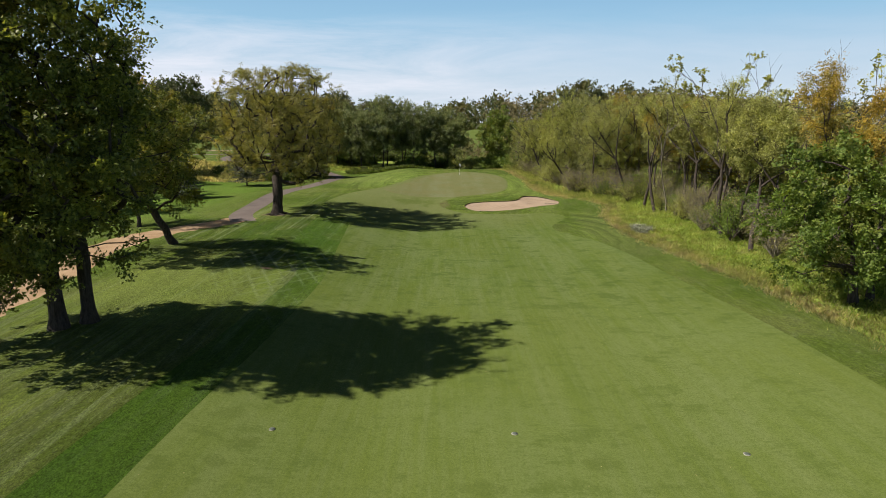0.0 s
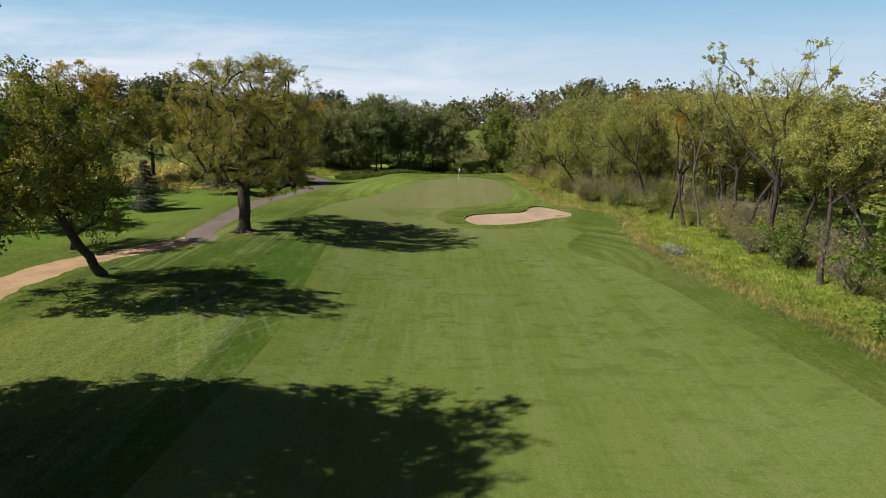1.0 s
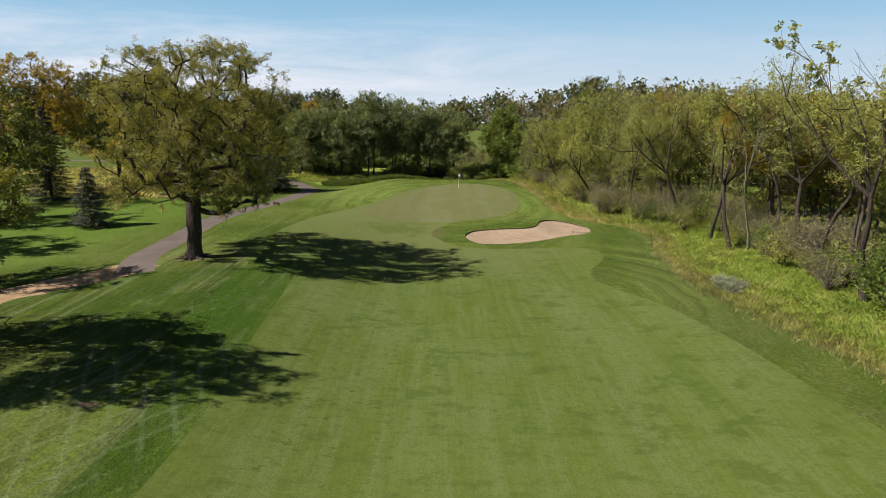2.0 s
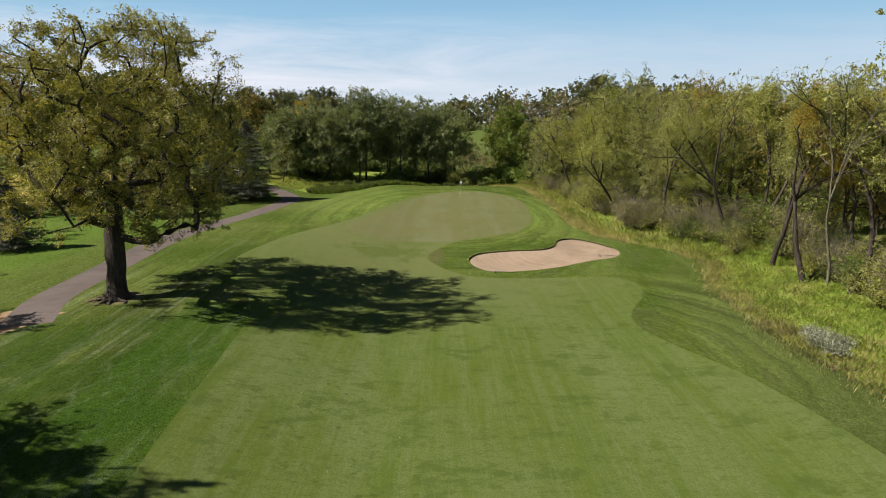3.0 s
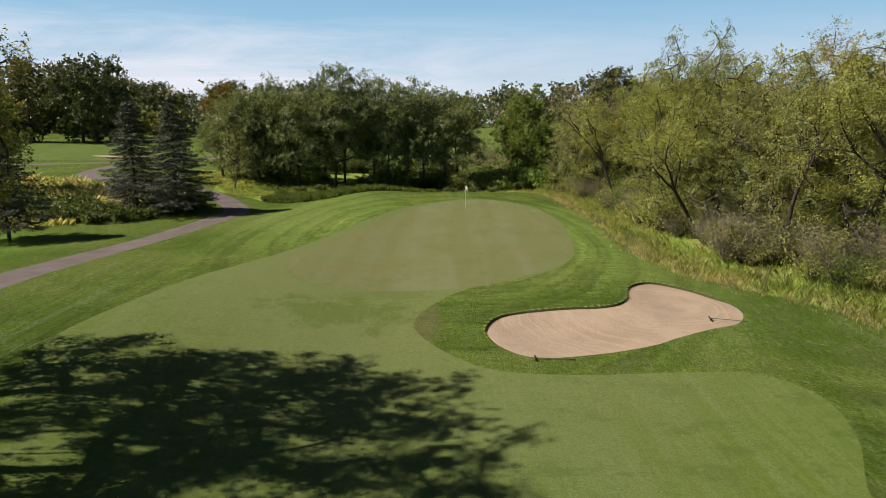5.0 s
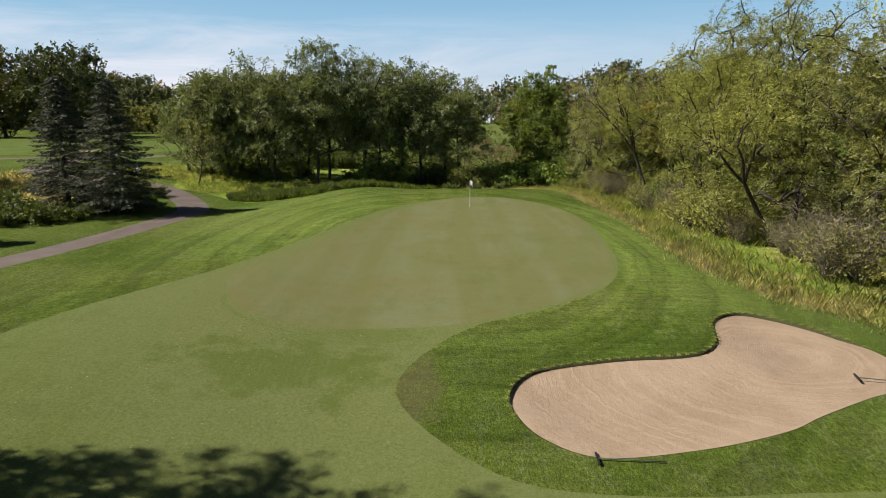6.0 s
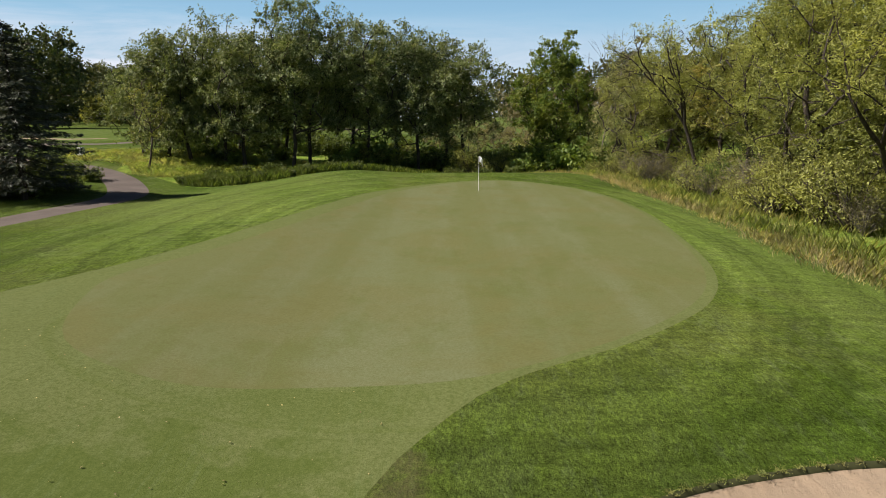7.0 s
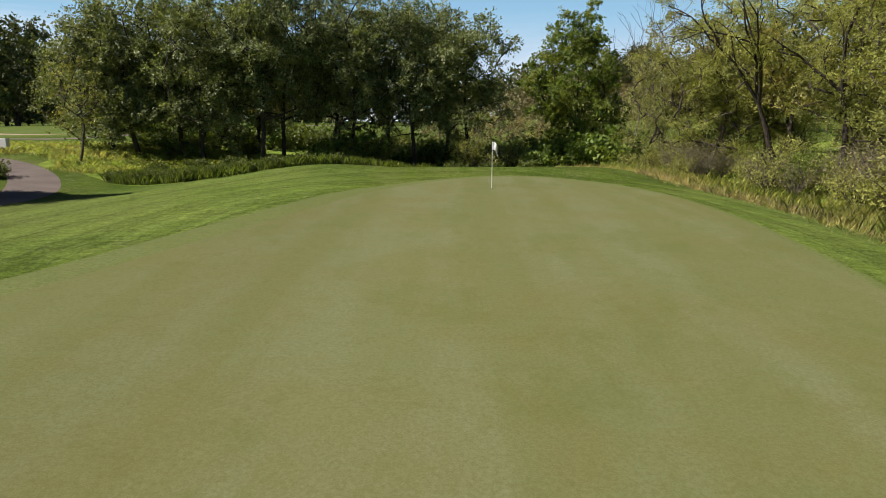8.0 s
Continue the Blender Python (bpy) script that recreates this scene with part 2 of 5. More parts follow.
def turf_rough(name="rough_turf", deep=0.0):
    m = Nodes(name, 0.9)
    m.bsdf.inputs["Specular IOR Level"].default_value = 0.03
    big = m.noise(0.09, 6, 0.64, None, 0.5)
    c = m.ramp(big, (0.38, (0.112, 0.15, 0.018)), (0.5, (0.15, 0.182, 0.026)), (0.62, (0.205, 0.215, 0.045)))
    mottle = m.noise(0.8, 7, 0.75, m.place((1, 0.7, 1), 30, (9, 2, 0)), 0.4)
    c = m.mix(m.math("MULTIPLY", m.curve(mottle, 0.52, 0.62), 0.5), c, (0.21, 0.215, 0.065))
    dry = m.noise(0.3, 7, 0.7, m.place((1, 1, 1), 0, (3, 9, 0)))
    c = m.mix(m.math("MULTIPLY", m.curve(dry, 0.53, 0.64), 0.4), c, (0.2, 0.185, 0.06))
    # mower passes, wandering and crossing one another
    p1 = m.noise(1.0, 5, 0.66, m.place((0.75, 0.05, 1), 24), 0.25)
    p2 = m.noise(1.0, 5, 0.66, m.place((0.85, 0.06, 1), -30, (7, 3, 0)), 0.25)
    p3 = m.noise(1.0, 4, 0.62, m.place((1.1, 0.06, 1), -12, (2, 5, 0)), 0.4)
    cross = m.noise(1.0, 5, 0.7, m.place((2.0, 0.05, 1), 52, (3, 9, 0)), 0.15)
    cross2 = m.noise(1.0, 5, 0.7, m.place((2.2, 0.06, 1), 14, (1, 4, 0)), 0.15)
    bank = m.math("ADD", m.math("MULTIPLY", spot(m, -16, 48, 13, 42, 0.25, 0.08), 0.85), 0.15)
    c = vary(m, c, p1, 0.42, 0.84, 0.6, 1.18, bank)
    c = vary(m, c, p2, 0.42, 0.82, 0.6, 1.2, bank)
    c = vary(m, c, p3, 0.4, 1.08, 0.6, 0.9, bank)
    for line in (cross, cross2):
        c = m.mix(m.math("MULTIPLY", m.math("MULTIPLY", m.curve(line, 0.54, 0.62), bank), 0.4), c, (0.34, 0.34, 0.17))
    # thin pale wheel lines that cross in diamonds, worn off in patches
    left = m.curve(m.noise(0.22, 5, 0.7, m.place((1, 0.6, 1), 0, (6, 3, 0))), 0.45, 0.58)
    zone = m.math("MULTIPLY", left, spot(m, -11.5, 46, 6, 17, 0.2, 0.15))
    for turn, gap, shift in ((27, 0.33, 0.0), (-24, 0.29, 1.7)):
        lines = m.wave(gap, m.place((1, 1, 0), turn, (shift, 0, 0)), 1.1, 3.0, 0.5)
        c = m.mix(m.math("MULTIPLY", m.math("MULTIPLY", m.curve(lines, 0.82, 1.0), zone), 0.62), c, (0.4, 0.4, 0.2))
    scuff = m.noise(2.6, 8, 0.8, m.place((1.6, 0.45, 1), 18, (4, 1, 0)), 0.8)
    c = m.mix(m.math("MULTIPLY", m.curve(scuff, 0.53, 0.62), 0.5 if not deep else 0.2), c, (0.27, 0.27, 0.115))
    lush = m.noise(0.5, 6, 0.7, m.place((1, 0.6, 1), 20, (2, 2, 0)))
    c = m.mix(m.math("MULTIPLY", m.math("MULTIPLY", spot(m, -14.5, 56, 7, 9, 0.3, 0.2), m.curve(lush, 0.36, 0.55)), 0.75), c, (0.075, 0.125, 0.013))
    if deep:
        c = m.mix(deep, c, (0.085, 0.165, 0.016))
        c = m.mix(m.math("MULTIPLY", spot(m, -10, 6, 12, 24, 0.2, 0.2), 0.5), c, (0.07, 0.12, 0.013))
    else:
        c = m.mix(m.math("MULTIPLY", spot(m, 13.2, 67, 1.2, 3, 0.4, 0.8), 0.3), c, (0.13, 0.12, 0.04))
        c = m.mix(m.math("MULTIPLY", spot(m, -17, 26, 8, 26, 0.3, 0.2), 0.3), c, (0.205, 0.18, 0.05))
        c = m.mix(m.math("MULTIPLY", spot(m, -15.5, 37, 7, 9, 0.3, 0.25), 0.4), c, (0.32, 0.35, 0.07))
        c = m.mix(m.math("MULTIPLY", spot(m, 13.8, 98, 5.5, 22, 0.25, 0.3), 0.38), c, (0.32, 0.36, 0.085))
        c = m.mix(m.math("MULTIPLY", spot(m, 4.5, 83, 6.5, 4.5, 0.25, 0.4), 0.45), c, (0.085, 0.125, 0.018))
        c = m.mix(m.math("MULTIPLY", spot(m, 17.6, 63, 3.4, 16, 0.3, 0.3), 0.55), c, (0.2, 0.205, 0.06))
        c = m.mix(m.math("MULTIPLY", spot(m, 15.2, 70.5, 1.3, 4.5, 0.3, 0.35, -15), 0.6), c, (0.075, 0.12, 0.014))
        c = m.mix(m.math("MULTIPLY", spot(m, -38, 84, 14, 32, 0.2, 0.15), 0.5), c, (0.24, 0.35, 0.045))
        c = m.mix(m.math("MULTIPLY", spot(m, 9.6, 92.5, 2.4, 6.5, 0.3, 0.4, 28), 0.5), c, (0.08, 0.13, 0.016))
        lane = spot(m, 16.8, 66, 4.5, 13, 0.15, 0.3)
        c = vary(m, c, swirl(m, 7, 61, 0.75, 4.0, 0.8), 0.36, 0.74, 0.64, 1.3, lane)
        c = m.mix(m.math("MULTIPLY", spot(m, -10, 110, 9, 17, 0.3, 0.3), 0.3), c, (0.33, 0.38, 0.09))
        lane = spot(m, 1.5, 100, 20, 31, 0.12, 0.2)
        c = vary(m, c, swirl(m, 1.5, 100, 0.5, 9.0, 0.62), 0.36, 0.74, 0.64, 1.4, lane)
        rows = m.noise(1.0, 6, 0.7, m.place((0.5, 3.0, 1), -32, (5, 2, 0)), 0.5)
        c = vary(m, c, rows, 0.38, 0.84, 0.62, 1.2, lane)
        c = trench(m, c, 0.5)
    clump = m.noise(4.5, 6, 0.75, m.place((1.2, 0.8, 1), 0, (2, 8, 0)), 0.5)
    c = vary(m, c, clump, 0.38, 0.8, 0.62, 1.18)
    c = vary(m, c, m.noise(14, 6, 0.8, m.place((1.3, 0.7, 1), 10)), 0.38, 0.55, 0.62, 1.45)
    c = vary(m, c, m.noise(45, 5, 0.8), 0.36, 0.62, 0.64, 1.35)
    c = m.mix(1.0, c, (0.48, 0.59, 0.68), "MULTIPLY")
    if not deep:
        c = m.mix(m.math("MULTIPLY", spot(m, 0.1, 81.6, 1.0, 2.3, 0.5, 1.2), 0.55), c, grit(m, (0.14, 0.118, 0.06), 12, (0.06, 0.06, 0.025), 0.8, 0.4, 0.6))
        c = m.mix(m.math("MULTIPLY", spot(m, -18.3, 66.3, 1.7, 1.5, 0.3, 1.2), 0.7), c, (0.2, 0.15, 0.09))
        c = m.mix(spot(m, -12.6, 42.3, 0.5, 0.3, 0.3, 2.0), c, (0.25, 0.18, 0.11))
    m.bump(m.math("ADD", m.noise(24, 6, 0.8), m.noise(6, 4, 0.6)), 1.0, 0.05)
    return m.colour(c)


def turf_green():
    m = Nodes("green_turf", 0.8)
    m.bsdf.inputs["Specular IOR Level"].default_value = 0.03
    stripe = m.noise(1.0, 3, 0.5, m.place((0.55, 0.02, 1), -4), 0.2)
    c = m.mix(m.curve(stripe, 0.42, 0.58), (0.162, 0.178, 0.062), (0.184, 0.203, 0.084))
    blot = m.noise(0.25, 7, 0.68, None, 0.6)
    c = m.mix(m.math("MULTIPLY", m.curve(blot, 0.46, 0.6), 0.45), c, (0.18, 0.162, 0.05))
    lush = m.noise(0.5, 7, 0.7, m.place((1, 0.6, 1), 0, (8, 2, 0)))
    c = m.mix(m.math("MULTIPLY", m.curve(lush, 0.51, 0.63), 0.5), c, (0.125, 0.152, 0.04))
    pale = m.noise(0.9, 7, 0.72, m.place((1, 0.5, 1), 0, (1, 5, 0)))
    c = m.mix(m.math("MULTIPLY", m.curve(pale, 0.53, 0.65), 0.4), c, (0.2, 0.205, 0.09))
    tan = m.noise(2.4, 7, 0.72, m.place((0.6, 1.2, 1), 0, (4, 9, 0)))
    c = m.mix(m.math("MULTIPLY", m.curve(tan, 0.53, 0.65), 0.2), c, (0.12, 0.115, 0.03))
    c = m.mix(1.0, c, (0.88, 0.89, 1.12), "MULTIPLY")
    c = grit(m, c, 16, (0.09, 0.094, 0.03), 0.45, 0.38, 0.6)
    c = grit(m, c, 55, (0.085, 0.088, 0.02), 0.5, 0.34, 0.62)
    m.bump(m.noise(80, 5, 0.8), 0.4, 0.008)
    return m.colour(c)


def turf_meadow():
    m = Nodes("meadow_ground", 0.95)
    m.bsdf.inputs["Specular IOR Level"].default_value = 0.03
    c = m.ramp(m.noise(0.35, 6, 0.65), (0.38, (0.1, 0.17, 0.024)), (0.5, (0.15, 0.22, 0.036)), (0.6, (0.21, 0.24, 0.06)), (0.72, (0.3, 0.26, 0.12)))
    c = vary(m, c, m.noise(2.2, 7, 0.75), 0.38, 0.65, 0.62, 1.35)
    c = vary(m, c, m.noise(9, 7, 0.8, m.place((1.5, 0.6, 1), 15)), 0.38, 0.6, 0.62, 1.4)
    c = m.mix(1.0, c, (1.05, 1.0, 1.05), "MULTIPLY")
    m.bump(m.noise(9, 7, 0.8), 0.8, 0.08)
    return m.colour(c)


def mat_sand():
    m = Nodes("bunker_sand", 0.95)
    c = m.ramp(m.noise(0.5, 7, 0.65), (0.38, (0.275, 0.207, 0.138)), (0.62, (0.34, 0.262, 0.18)))
    rake = swirl(m, 12.6, 84.3, 2.2, 0.0, 1.1)
    c = m.mix(m.math("MULTIPLY", m.curve(rake, 0.5, 0.62), 0.45), c, (0.4, 0.3, 0.2))
    step = m.noise(3.2, 5, 0.7)
    c = m.mix(m.math("MULTIPLY", m.curve(step, 0.58, 0.72), 0.4), c, (0.2, 0.145, 0.098))
    c = grit(m, c, 28, (0.19, 0.14, 0.095), 0.35)
    m.bump(m.math("ADD", m.math("MULTIPLY", rake, 0.8), m.noise(7, 7, 0.75)), 0.6, 0.05)
    return m.colour(c)


def mat_asphalt():
    m = Nodes("path_asphalt", 0.88)
    c = m.ramp(m.noise(0.5, 6, 0.65), (0.35, (0.105, 0.084, 0.07)), (0.65, (0.15, 0.124, 0.106)))
    c = m.mix(m.curve(m.noise(45, 4, 0.7), 0.3, 0.7), m.mix(0.4, c, (0.07, 0.06, 0.055)), c)
    m.bump(m.noise(60, 4, 0.7), 0.4, 0.01)
    return m.colour(c)


def mat_dirt():
    m = Nodes("path_dirt", 0.95)
    c = m.ramp(m.noise(0.45, 7, 0.65), (0.3, (0.24, 0.155, 0.075)), (0.55, (0.36, 0.25, 0.14)), (0.75, (0.43, 0.32, 0.2)))
    c = m.mix(m.curve(m.noise(14, 6, 0.7), 0.3, 0.7), m.mix(0.35, c, (0.14, 0.09, 0.05)), c)
    m.bump(m.noise(12, 7, 0.75), 0.7, 0.05)
    return m.colour(c)


def mat_bark(name, dark, light):
    m = Nodes(name, 0.95)
    v = m.noise(1.0, 7, 0.7, m.place((9, 9, 1.6)))
    c = m.ramp(v, (0.3, dark), (0.7, light))
    m.bump(v, 1.0, 0.12)
    return m.colour(c)


def mat_leaf(name, shades, patch=None, through=0.35, size=0.35):
    """Leaves: a shade for each leaf, drifting over the crown, and light let through."""
    m = Nodes(name, 0.6)
    geo = m.n.new("ShaderNodeNewGeometry").outputs["Random Per Island"]
    c = m.ramp(geo, *[(k / (len(shades) - 1), s) for k, s in enumerate(shades)])
    if patch:
        drift = m.noise(size, 3, 0.6)
        info = m.n.new("ShaderNodeObjectInfo").outputs["Random"]
        drift = m.math("ADD", drift, m.math("MULTIPLY", m.math("SUBTRACT", info, 0.5), 0.16))
        c = m.mix(m.math("MULTIPLY", m.curve(drift, 0.48, 0.66), 0.8), c, patch)
    c = vary(m, c, m.noise(1.1, 3, 0.6), 0.36, 0.72, 0.64, 1.28)
    m.colour(c)
    m.bsdf.inputs["Roughness"].default_value = 0.55
    m.bsdf.inputs["Specular IOR Level"].default_value = 0.3
    tr = m.n.new("ShaderNodeBsdfTranslucent")
    m.l.new(m.mix(1.0, c, (1.25, 1.2, 0.6), "MULTIPLY"), tr.inputs["Color"])
    mixer = m.n.new("ShaderNodeMixShader")
    mixer.inputs[0].default_value = through
    m.l.new(m.bsdf.outputs[0], mixer.inputs[1])
    m.l.new(tr.outputs[0], mixer.inputs[2])
    m.l.new(mixer.outputs[0], m.n["Material Output"].inputs["Surface"])
    return m.mat


def mat_plain(name, c, rough=0.6, metal=0.0, grain=8.0):
    m = Nodes(name, rough)
    m.bsdf.inputs["Metallic"].default_value = metal
    return m.colour(m.mix(m.curve(m.noise(grain, 5, 0.7), 0.3, 0.7), tuple(v * 0.8 for v in c), c))


FAIRWAY, ROUGH, GREEN, MEADOW = turf_fairway(), turf_rough(), turf_green(), turf_meadow()
FIRST_CUT = turf_rough("first_cut_turf", 0.45)
SAND, ASPHALT, DIRT = mat_sand(), mat_asphalt(), mat_dirt()
BARK = mat_bark("bark_grey_brown", (0.03, 0.024, 0.019), (0.13, 0.105, 0.085))
BARK_DARK = mat_bark("bark_dark", (0.012, 0.01, 0.008), (0.095, 0.076, 0.06))
BARK_PALE = mat_bark("bark_pale", (0.085, 0.075, 0.055), (0.27, 0.24, 0.185))
LEAF_DARK = mat_leaf("leaf_dark_green", [(0.055, 0.075, 0.014), (0.115, 0.14, 0.024), (0.24, 0.26, 0.055)], (0.25, 0.22, 0.035), 0.36)
LEAF_GOLD = mat_leaf("leaf_olive_gold", [(0.048, 0.062, 0.011), (0.082, 0.09, 0.016), (0.14, 0.13, 0.023)], (0.24, 0.16, 0.022), 0.25)
LEAF_OLIVE = mat_leaf("leaf_olive_gold_mixed", [(0.105, 0.114, 0.027), (0.2, 0.2, 0.046), (0.35, 0.32, 0.098)], (0.34, 0.28, 0.064), 0.4)
LEAF_POPLAR = mat_leaf("leaf_poplar", [(0.055, 0.082, 0.022), (0.125, 0.16, 0.05), (0.35, 0.38, 0.2)], (0.17, 0.2, 0.06), 0.32)
LEAF_WILLOW = mat_leaf("leaf_willow", [(0.09, 0.1, 0.03), (0.235, 0.245, 0.065), (0.44, 0.46, 0.14)], (0.34, 0.355, 0.07), 0.35)
LEAF_WILLOW_DEEP = mat_leaf("leaf_willow_deep", [(0.06, 0.076, 0.018), (0.17, 0.19, 0.042), (0.35, 0.375, 0.105)], (0.27, 0.29, 0.052), 0.34)
LEAF_SAGE = mat_leaf("leaf_sage_green", [(0.075, 0.09, 0.028), (0.19, 0.205, 0.065), (0.38, 0.4, 0.16)], (0.28, 0.28, 0.06), 0.36)
LEAF_GREEN = mat_leaf("leaf_fresh_green", [(0.055, 0.098, 0.018), (0.11, 0.17, 0.026), (0.19, 0.25, 0.05)], (0.2, 0.22, 0.038), 0.42)
LEAF_YELLOW = mat_leaf("leaf_yellow", [(0.2, 0.165, 0.022), (0.31, 0.225, 0.03), (0.42, 0.28, 0.036)], (0.18, 0.18, 0.035))
LEAF_GREY = mat_leaf("leaf_grey_brown", [(0.11, 0.098, 0.05), (0.2, 0.175, 0.095), (0.33, 0.285, 0.16)], (0.24, 0.23, 0.075))
NEEDLE = mat_leaf("spruce_needles", [(0.032, 0.04, 0.025), (0.065, 0.075, 0.048), (0.115, 0.125, 0.085)], None, 0.1)
LEAF_BUSH = mat_leaf("leaf_dark_bush", [(0.035, 0.055, 0.012), (0.075, 0.105, 0.02), (0.15, 0.19, 0.04)], (0.17, 0.2, 0.04), 0.3)
FAR_LEAF = mat_leaf("leaf_far_woods", [(0.045, 0.066, 0.022), (0.07, 0.09, 0.03), (0.11, 0.12, 0.042)], (0.17, 0.14, 0.04), 0.25, 0.05)
HILL_LEAF = mat_leaf("leaf_hill_woods", [(0.13, 0.12, 0.06), (0.18, 0.16, 0.075), (0.22, 0.18, 0.09)], (0.24, 0.18, 0.085), 0.25, 0.04)
STRAW = mat_leaf("dry_grass_blade", [(0.34, 0.31, 0.15), (0.5, 0.43, 0.24), (0.66, 0.57, 0.37)], (0.33, 0.35, 0.12), 0.5, 0.3)
BLADE = mat_leaf("green_grass_blade", [(0.15, 0.2, 0.045), (0.27, 0.33, 0.09), (0.42, 0.44, 0.17)], (0.4, 0.37, 0.16), 0.5, 0.25)
WEED = mat_leaf("weed_leaf", [(0.19, 0.28, 0.04), (0.27, 0.36, 0.06), (0.37, 0.43, 0.11)], (0.3, 0.3, 0.085), 0.5, 0.3)


# ---- shape of the land ----
def ease(v):
    v = np.clip(v, 0, 1)
    return v * v * (3 - 2 * v)


def land(x, y):
    """Height of the ground: a shallow fairway, a bank on its left, a raised green, rising land beyond."""
    x, y = np.asarray(x, float), np.asarray(y, float)
    z = -0.45 + 0.5 * ease((x - 8) / 12) + 0.3 * ease((20 - y) / 20)
    z = z + 1.75 * ease((-x - 1) / 15) * (1 - 0.35 * ease((y - 75) / 30))
    mound = ease((y - 74) / 14) * (1.35 + 0.75 * ease((y - 88) / 25))
    mound = mound * (1 - 0.55 * ease((x - 9) / 9)) * (1 - 0.75 * ease((-x - 4) / 13)) * (1 - ease((y - 122) / 14))
    z = z + mound + 1.0 * ease((y - 122) / 14)
    z = z + 0.28 * np.exp(-((y - 123.5) / 4.5) ** 2) * (1 - ease((np.abs(x - 2) - 9) / 8))
    z = z + 0.75 * ease((x - 18) / 10) * ease((y - 20) / 40)
    z = z + 1.1 * ease((y - 108) / 26) * ease((-x - 14) / 16)
    z = z + 1.6 * ease((y - 150) / 60) + 11 * np.exp(-(((x - 100) / 85) ** 2) - ((y - 335) / 80) ** 2)
    z = z + 2.6 * ease((y - 230) / 110) * ease((-x - 30) / 40)
    z = z + 0.12 * np.sin(x * 0.21 + 1.3) * np.sin(y * 0.17) * ease((np.abs(x) - 12) / 10)
    return z


def height(x, y):
    return float(land(x, y))


def spline(pts, closed=True, step=0.6):
    """A smooth line through the points."""
    p = [Vector((*q, 0)) for q in pts]
    n, out = len(p), []
    for k in range(n if closed else n - 1):
        if closed:
            a, b, c, d = p[(k - 1) % n], p[k], p[(k + 1) % n], p[(k + 2) % n]
        else:
            a, b, c, d = p[max(k - 1, 0)], p[k], p[k + 1], p[min(k + 2, n - 1)]
        m = max(2, int((c - b).length / step))
        for j in range(m):
            t = j / m
            v = 0.5 * (2 * b + (c - a) * t + (2 * a - 5 * b + 4 * c - d) * t * t + (3 * b - a - 3 * c + d) * t ** 3)
            out.append((v.x, v.y))
    if not closed:
        out.append(tuple(pts[-1]))
    return np.array(out)


def ribbon(pts, width, step=0.8, rag=0.0):
    """The outline of a path of that width along a line."""
    c = spline(pts, False, step)
    d = np.gradient(c, axis=0)
    d /= np.linalg.norm(d, axis=1)[:, None]
    side = np.stack([-d[:, 1], d[:, 0]], 1)
    w = np.full((len(c), 2), width / 2) + rag * rng.uniform(-1, 1, (len(c), 2))
    return np.vstack([c + side * w[:, :1], (c - side * w[:, 1:])[::-1]])


def inside(poly, x, y):
    x, y = np.asarray(x), np.asarray(y)
    hit = np.zeros(x.shape, bool)
    px, py = poly[:, 0], poly[:, 1]
    for k in range(len(poly)):
        x0, y0, x1, y1 = px[k - 1], py[k - 1], px[k], py[k]
        if y0 == y1:
            continue
        cross = (y0 > y) != (y1 > y)
        hit ^= cross & (x < (x1 - x0) * (y - y0) / (y1 - y0) + x0)
    return hit


def edge_distance(poly, x, y):
    p = np.stack([x, y], -1)[:, None, :]
    a, b = poly[None], np.roll(poly, -1, 0)[None]
    ab = b - a
    t = np.clip(((p - a) * ab).sum(-1) / np.maximum((ab * ab).sum(-1), 1e-9), 0, 1)
    return np.sqrt((((a + ab * t[..., None]) - p) ** 2).sum(-1)).min(1)


FAIR = spline([(-10.6, -12), (-9.9, 12), (-9.6, 20), (-8.9, 30), (-8.5, 42), (-9.2, 52), (-9.7, 60), (-10.3, 66), (-13, 72), (-14.7, 76.3),
               (-14.6, 80), (-12.7, 86.5), (-9.3, 94.5), (-5.6, 105), (-3.2, 112), (0, 116.8), (4.5, 118.8), (8.1, 116.4), (10.2, 111), (10.9, 105),
               (10.6, 100), (9.9, 95), (8.4, 91.4), (5.5, 88.4), (2.2, 86.2), (0.7, 84.5), (-0.2, 83), (-0.5, 81.5), (0.6, 79.6), (2.8, 77.7),
               (6, 77.2), (10, 77.3), (13.4, 77), (14.9, 75), (14.3, 72), (12.7, 69), (12.2, 66.4), (13.2, 63), (15, 58.5), (16.4, 52),
               (17.5, 42), (18.4, 33), (19, 24), (20, 10), (21, -12)])
GRN = spline([(-8.6, 90.5), (-7.2, 87.3), (-4.5, 85.8), (-1.5, 85.9), (1.7, 86.4), (5.3, 88.65), (8.15, 91.65), (9.63, 95.15), (10.32, 100.1), (10.62, 105),
              (9.93, 110.9), (7.85, 116.15), (4.45, 118.45), (0.6, 116.5), (-2.2, 111.9), (-4.2, 105.5), (-7.2, 96.8), (-8.8, 93)])
BUNK = spline([(2.9, 81.3), (3.3, 82.3), (4.3, 83), (6.8, 83.6), (9.4, 83.9), (10.5, 84.8), (11, 86.3), (11.7, 87.3), (12.9, 87.9), (14.4, 87),
               (15.5, 85.5), (16, 83.6), (15.2, 82), (13.5, 81.2), (11.6, 80.3), (10.2, 79.6), (7.6, 78.9), (5, 78.6), (3.6, 79.4), (3, 80.5)], True, 0.3)
